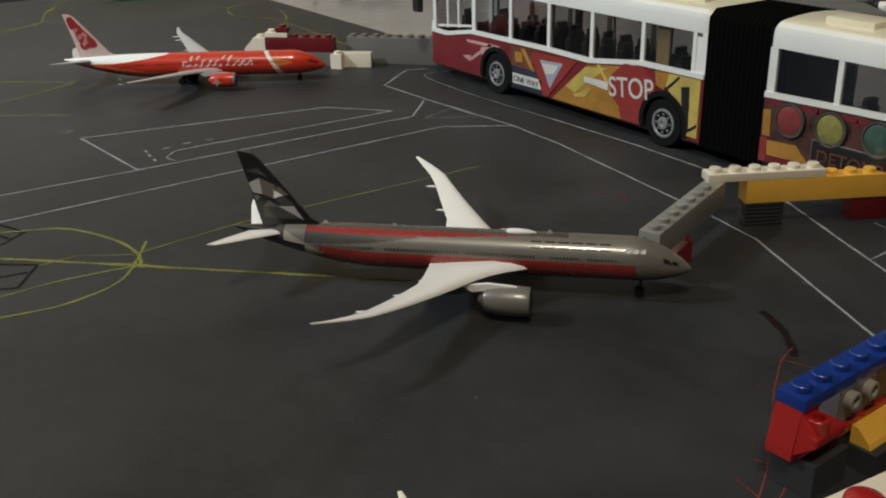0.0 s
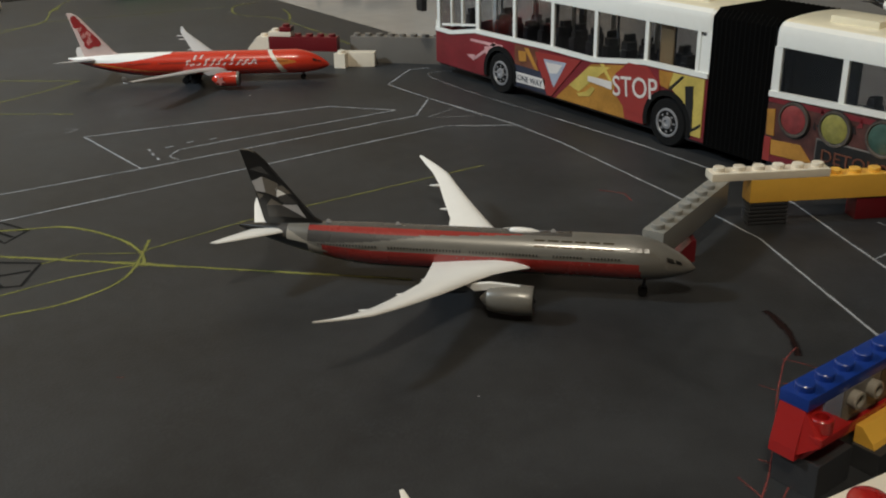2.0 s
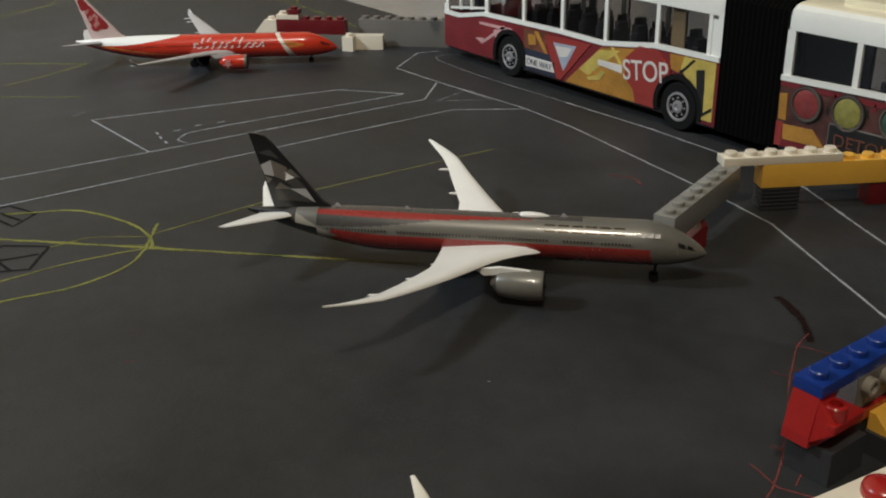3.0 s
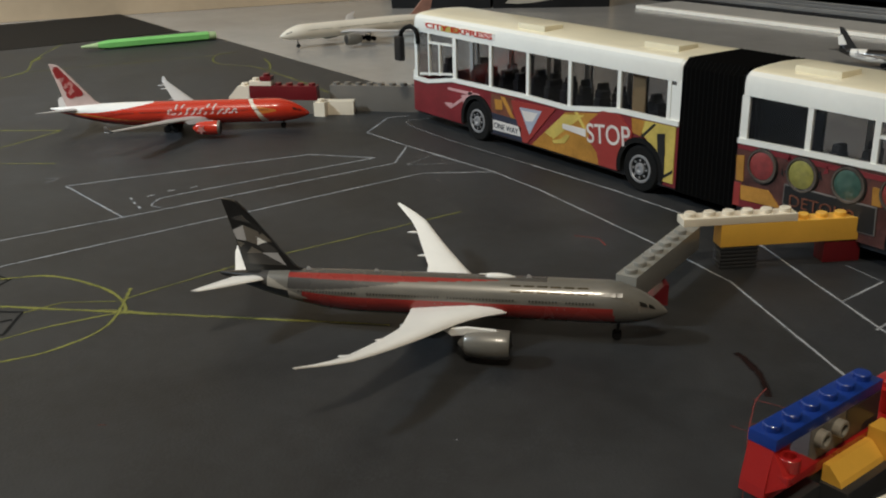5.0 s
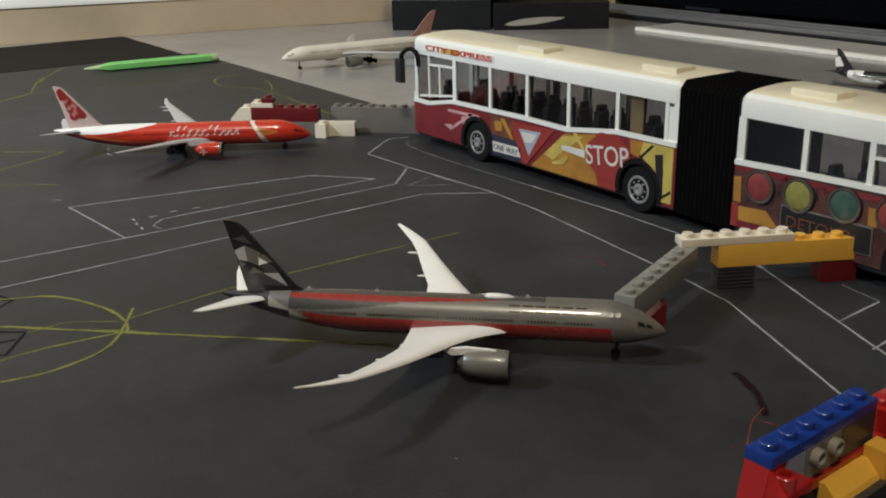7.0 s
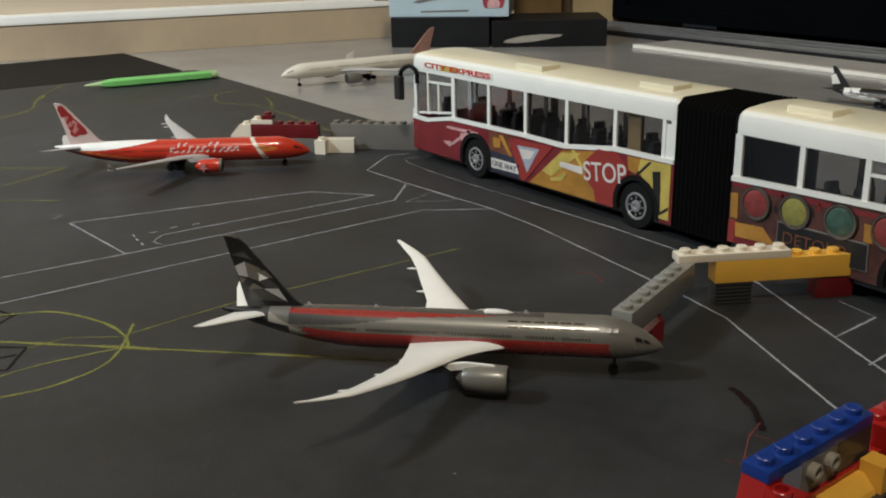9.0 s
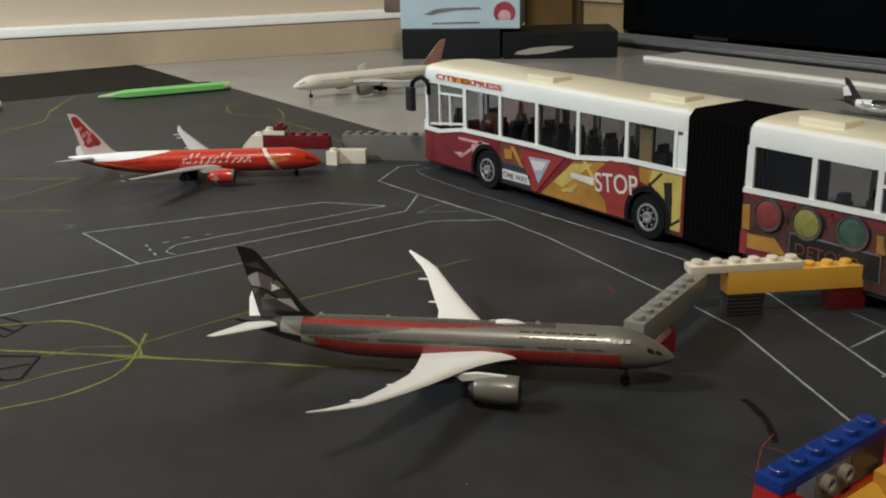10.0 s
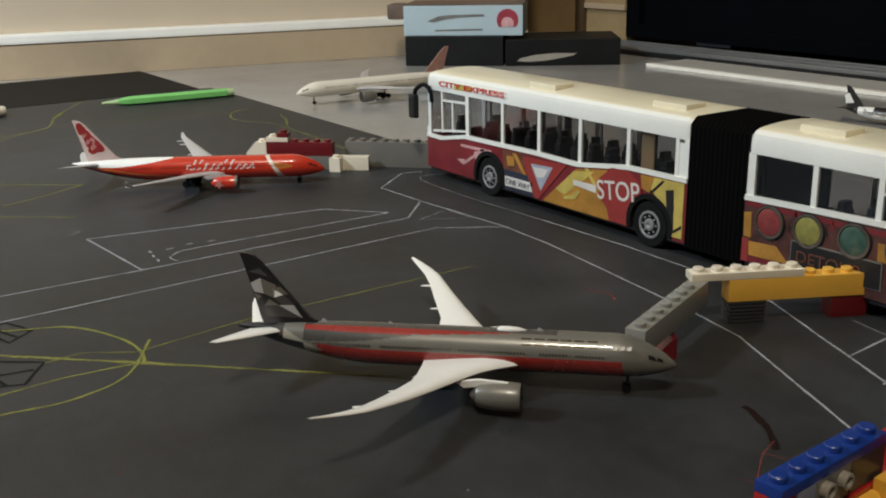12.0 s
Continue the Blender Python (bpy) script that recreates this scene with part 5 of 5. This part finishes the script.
for k in range(14):
    x, z = rnd.uniform(-0.012, 0.05), rnd.uniform(0.024, 0.036)
    decal([(x, z), (x + rnd.uniform(0.001, 0.003), z + rnd.uniform(-0.001, 0.001)), (x + rnd.uniform(0, 0.003), z + rnd.uniform(0.002, 0.005))], rnd.choice(["b_red", "b_orange", "b_black"]), 1)


# ---- toy bricks ----
P = 0.008


def stud_into(bm, x, y, z, mat=0, r=0.0024, h=0.0018):
    lathe_into(bm, [(r, 0.0), (r, h - 0.00025), (r - 0.00025, h)], pose(x, y, z), 20, mat)


def brick(m, nx, ny, h, mat, label, studs=True, group="toy bricks", name="toy_brick", tops=None):
    """nx by ny studs, h high, the near lower corner at the origin."""
    b = thing(name, m, label, "toy brick", group)
    part("block", box(0.00005, nx * P - 0.00005, 0.00005, ny * P - 0.00005, 0, h, 0.0003), mat, b, smooth=35)
    if studs:
        for i in range(nx):
            for j in range(ny):
                if tops is None or (i, j) in tops:
                    bm = bmesh.new()
                    stud_into(bm, (i + 0.5) * P, (j + 0.5) * P, h)
                    part("stud", bm, mat, b, smooth=35)
    return b


def slope_brick(m, nx, h, mat, label, run=0.012, studs=True):
    b = thing("slope_brick", m, label, "toy brick", "toy bricks")
    bm = slab([(0, 0), (nx * P + run, 0), (nx * P + run, 0.0015), (nx * P, h), (0, h)], 0.00005, P - 0.00005)
    part("block", bm, mat, b)
    for i in range(nx if studs else 0):
        bm = bmesh.new()
        stud_into(bm, (i + 0.5) * P, 0.5 * P, h)
        part("stud", bm, mat, b, smooth=35)
    return b


# the boarding bridge by the silver jet
row = pose(0.0109, 0.1122, 0, 0, 0, 61.8)
brick(row @ pose(0, 0, 0.0192), 6, 1, 0.0032, "br_white", "aged white six-stud plate bridging to a yellow beam")
brick(row @ pose(2 * P, 0, 0.0096), 8, 1, 0.0096, "br_yellow", "yellow eight-stud brick beam raised on two legs", tops={(i, 0) for i in range(4, 8)})
leg = thing("toy_brick", row @ pose(2 * P + 0.0004, 0, 0), "dark grey ribbed two-stud brick as a leg", "toy brick", "toy bricks")
part("block", box(0.0004, 2 * P - 0.0004, 0.0004, P - 0.0004, 0, 0.0096), "br_dark", leg)
for k in range(6):
    part("rib", box(0, 2 * P, 0, P, 0.0004 + 0.0016 * k, 0.0012 + 0.0016 * k, 0.00015), "br_dark", leg)
# shade below the yellow beam is put into the leg's darker red
brick(row @ pose(7.6 * P, 0.0006, 0), 2, 1, 0.0096, "br_deepred", "red two-stud brick, darkened for shade, as a leg under a yellow beam", studs=False)
brick(pose(0.0336, 0.0577, 0.0096, 0, 0, 111.3) @ pose(0, -P / 2, 0), 8, 1, 0.0096, "br_grey", "light grey eight-stud beam reaching to a jet's nose", tops={(i, 0) for i in range(7)})
wedge = thing("slope_brick", pose(0.0306, 0.0842, 0, 0, 0, 55), "red wedge brick standing under a grey beam", "toy brick", "toy bricks")
# darker red carries the grey beam's shadow on the wedge
part("block", slab([(-0.0080, 0), (-0.0006, 0), (-0.0006, 0.0084), (-0.0020, 0.0084), (-0.0080, 0.0020)], -0.0008, 0.0055), "br_deepred", wedge)

# the bridge by the red jet
brick(pose(-0.3375, 0.1360, 0, 0, 0, 50), 3, 1, 0.0096, "br_white", "cream three-stud brick by the red jet's nose", tops=set())
slope_brick(pose(-0.3300, 0.1360, 0.0, 0, 0, 128), 1, 0.0096, "br_white", "cream slope brick by the red jet's nose", run=0.010)
rb = pose(-0.3735, 0.1015, 0.0, 0, 0, 46)
brick(rb @ pose(0, 0, 0.0), 6, 1, 0.0096, "br_stone", "light grey plates under the red boarding bridge", studs=False)
brick(rb @ pose(0, 0, 0.0096), 6, 1, 0.0096, "br_deepred", "red six-stud boarding bridge beside the red jet")
slope_brick(rb @ pose(-0.0002, P, 0.0096, 0, 0, 180), 1, 0.0092, "br_white", "cream slope brick at the end of a red bridge", run=0.007)
brick(rb @ pose(0.0, 0, 0.0192), 2, 1, 0.0032, "br_white", "cream plate on top of a red bridge", tops={(0, 0)})
brick(rb @ pose(P, 0, 0.0224), 1, 1, 0.0032, "br_deepred", "single red stud plate on a cream plate")
brick(pose(-0.345, 0.149, 0, 0, 0, 44), 10, 1, 0.0178, "br_stone", "grey low wall of studded bricks behind the bus front")

# the corner stand in front
cs = pose(0.1404, 0.0004, 0, 0, 0, 93.2)
brick(cs @ pose(0, 0, 0.0224), 6, 1, 0.0032, "br_blue", "glossy blue six-stud plate on top of a brick stand")
foot = thing("toy_brick", cs, "dark blue-grey brick at the foot of a stand", "toy brick", "toy bricks")
part("block", box(0.0004, 0.0145, -0.0045, 0.0078, 0, 0.0096, 0.0003), "br_dark", foot)
rs = thing("slope_brick", cs, "glossy red bracket brick with one free stud under a blue plate", "toy brick", "toy bricks")
def hull(points):
    bm = bmesh.new()
    bmesh.ops.convex_hull(bm, input=[bm.verts.new(p) for p in points])
    return bm


part("block", slab([(-0.0022, 0.0096), (0.0146, 0.0096), (0.0146, 0.0128), (0.0072, 0.0128), (0.0072, 0.0224), (0.0002, 0.0224), (-0.0020, 0.0124)], 0.0006, 0.0077), "br_red", rs)
part("shelf", box(-0.0006, 0.0118, -0.0046, 0.0006, 0.0148, 0.0174, 0.0006), "br_red", rs)
part("gusset", hull([(-0.0018, 0.0006, 0.0112), (-0.0018, 0.0016, 0.0112), (0.0002, 0.0006, 0.0222), (0.0002, 0.0016, 0.0222), (-0.0006, -0.0044, 0.0152), (0.0006, -0.0044, 0.0172), (0.0012, 0.0006, 0.0222), (0.0012, 0.0006, 0.0112)]), "br_red", rs)
part("chamfer", hull([(x, y, z) for x in (0.0002, 0.0108) for y, z in ((0.0006, 0.0096), (0.0006, 0.0148), (-0.0042, 0.0148), (-0.0002, 0.0096))]), "br_red", rs)
bm = bmesh.new()
lathe_into(bm, [(0.0028, 0), (0.0028, 0.0034), (0.0026, 0.0036), (0.0016, 0.0036), (0.0016, 0.0016), (0.0003, 0.0016)], pose(0.0034, -0.0018, 0.0174), 22)
part("hollow_stud", bm, "br_red", rs, smooth=35)
bg = thing("toy_brick", cs, "blue-grey brick under a blue plate", "toy brick", "toy bricks")
part("block", box(0.0073, 0.0150, 0.0001, 0.0078, 0.0128, 0.0224, 0.0003), "br_bluegrey", bg)
gb = thing("toy_brick", cs, "grey brick with two hollow side studs", "toy brick", "toy bricks")
part("block", box(0.0151, 0.0310, 0.0, 0.0078, 0.0128, 0.0224, 0.0003), "br_stone", gb)
for i in (0.0190, 0.0270):
    bm = bmesh.new()
    lathe_into(bm, [(0.0024, 0), (0.0024, 0.0020), (0.0022, 0.0022), (0.0015, 0.0022), (0.0015, 0.0006), (0.0002, 0.0006)], pose(i, 0, 0.0192, 90, 0, 0), 20)
    part("side_stud", bm, "br_tan", gb, "hollow warm grey side stud", smooth=35)
db = thing("toy_brick", cs, "dark grey brick under a blue plate", "toy brick", "toy bricks")
part("block", box(0.0311, 0.0478, 0.0, 0.0078, 0.0128, 0.0224, 0.0003), "br_dark", db)
rp = thing("toy_brick", cs, "long glossy red plate under grey bricks", "toy brick", "toy bricks")
part("block", box(0.0147, 0.0535, -0.0008, 0.0078, 0.0096, 0.0127, 0.0003), "br_red", rp)
dr = thing("toy_brick", cs, "dark grey brick row on the sheet", "toy brick", "toy bricks")
part("block", box(0.0147, 0.0700, 0.0, 0.0078, 0, 0.0096, 0.0003), "br_dark", dr)
dp = thing("toy_brick", cs, "flat dark plates under a yellow brick", "toy brick", "toy bricks")
part("block", box(0.0200, 0.0560, -0.0088, -0.0010, 0, 0.0064, 0.0003), "br_dark", dp)
ys = thing("slope_brick", cs, "yellow slope brick beside a stand", "toy brick", "toy bricks")
part("block", hull([(x, y, z) for x in (0.0210, 0.0412) for y, z in ((-0.0009, 0.0064), (-0.0066, 0.0064), (-0.0060, 0.0078), (-0.0026, 0.0112), (-0.0009, 0.0112))]), "br_yellow", ys)
yb = thing("toy_brick", cs, "yellow brick beside a stand", "toy brick", "toy bricks")
part("block", box(0.0415, 0.0480, -0.0078, -0.0009, 0.0064, 0.0146, 0.0003), "br_yellow", yb)
rr = brick(cs @ pose(0.0538, -0.0080, 0.0096), 2, 2, 0.0096, "br_red", "red four-stud brick stacked beside a blue plate")
wp = brick(pose(0.1597, -0.0242, 0, 0, 0, 84.5) @ pose(-0.012, -5 * P, 0), 8, 5, 0.0192, "br_white", "cream white block of bricks with red round studs", studs=False)
for i in range(4):
    bm = bmesh.new()
    lathe_into(bm, [(0.0044, 0), (0.0044, 0.0014), (0.0041, 0.0022), (0.0030, 0.0029), (0.0014, 0.0033), (0.0004, 0.0034)], pose(0.0225 + i * 2 * P, 5 * P - 0.0062, 0.0192), 26)
    part("round_plate", bm, "br_red", wp, "round red dome", smooth=50)

# ---- things on the bare floor ----
# green pen lying across the far edge of the sheet
pen = thing("felt_pen", pose(-0.730, 0.089, 0.0042, 0, 0, 83), "bright green six-sided felt pen with pale tapered tip", "pen")
part("barrel", lathe([(0.0030, 0.016), (0.0046, 0.026), (0.0046, 0.124), (0.0043, 0.125)], pose(0, 0, 0, 0, 90, 0), 6), "green", pen)
part("tip", lathe([(0.0008, 0), (0.0014, 0.003), (0.0029, 0.0158)], pose(0, 0, 0, 0, 90, 0), 12), "green_pale", pen, "pale green tip", smooth=40)
part("cap", lathe([(0.0042, 0.1252), (0.0042, 0.131), (0.0038, 0.1325), (0.0015, 0.133)], pose(0, 0, 0, 0, 90, 0), 14), "green_pale", pen, "pale green end cap", smooth=40)
pale = thing("chalk_stick", pose(-0.742, 0.002, 0.0050, 0, 0, 90), "pale yellow chalk stick on the sheet", "chalk")
part("stick", lathe([(0.0036, 0), (0.0050, 0.002), (0.0050, 0.055), (0.0040, 0.057)], pose(0, 0, 0, 0, -90, 0), 16), "br_white", pale, smooth=40)


def carton(m, lx, ly, lz, mat, label):
    c = thing("model_box", m, label, "box", "model boxes")
    part("carton", box(0, lx, 0, ly, 0, lz, 0.0012), mat, c)
    part("lid_flap", box(-0.0004, 0.0004, 0.002, ly - 0.002, 0.002, lz - 0.002), mat, c)
    return c


bx = pose(-0.812, 0.496, -0.0012, 0, 0, 47)
ca = carton(bx, 0.124, 0.092, 0.037, "box_black", "black cardboard model box lying flat on the floor")
cb = carton(bx @ pose(0.1275, -0.002, 0, 0, 0, 6), 0.142, 0.100, 0.0325, "box_black", "black model box with a pale printed shape")
part("print", slab([(0.014, 0.006), (0.030, 0.0052), (0.050, 0.0065), (0.066, 0.0090), (0.084, 0.0125), (0.088, 0.0150), (0.060, 0.0155), (0.036, 0.0135), (0.018, 0.0095)], -0.0004, 0.0004), "p_beige", cb, "pale printed shape")
cc = carton(bx @ pose(-0.002, 0.004, 0.0372), 0.150, 0.090, 0.037, "box_blue", "pale blue model box with a round red emblem")
part("print", slab([(0.030, 0.018), (0.045, 0.024), (0.060, 0.0255), (0.100, 0.0262), (0.103, 0.0235), (0.070, 0.0222), (0.050, 0.0195), (0.038, 0.0165)], -0.0005, 0.0004), "box_grey", cc, "dark printed shape")
part("print", slab([(0.040, 0.0075), (0.100, 0.0085), (0.100, 0.0065), (0.040, 0.0055)], -0.0005, 0.0004), "box_grey", cc, "dark printed bar")
part("emblem", slab([p for p in disc(0.131, 0.0190, 0.0135, 28) if p[1] > 0.0105], -0.0005, 0.0004), "box_red", cc, "round red emblem")
part("emblem", slab([p for p in disc(0.131, 0.0150, 0.0078, 20) if p[1] > 0.0095], -0.0008, 0.0004), "b_pink", cc, "pale centre of the emblem")
part("lid", box(0.0, 0.150, 0.0, 0.090, 0.0372, 0.0386, 0.0004), "box_lid", cc, "brown card lid")
part("open_flap", box(-0.024, -0.0008, 0.012, 0.050, 0.0190, 0.0380, 0.0045), "box_lid", cc, "folded brown end flap", smooth=40)
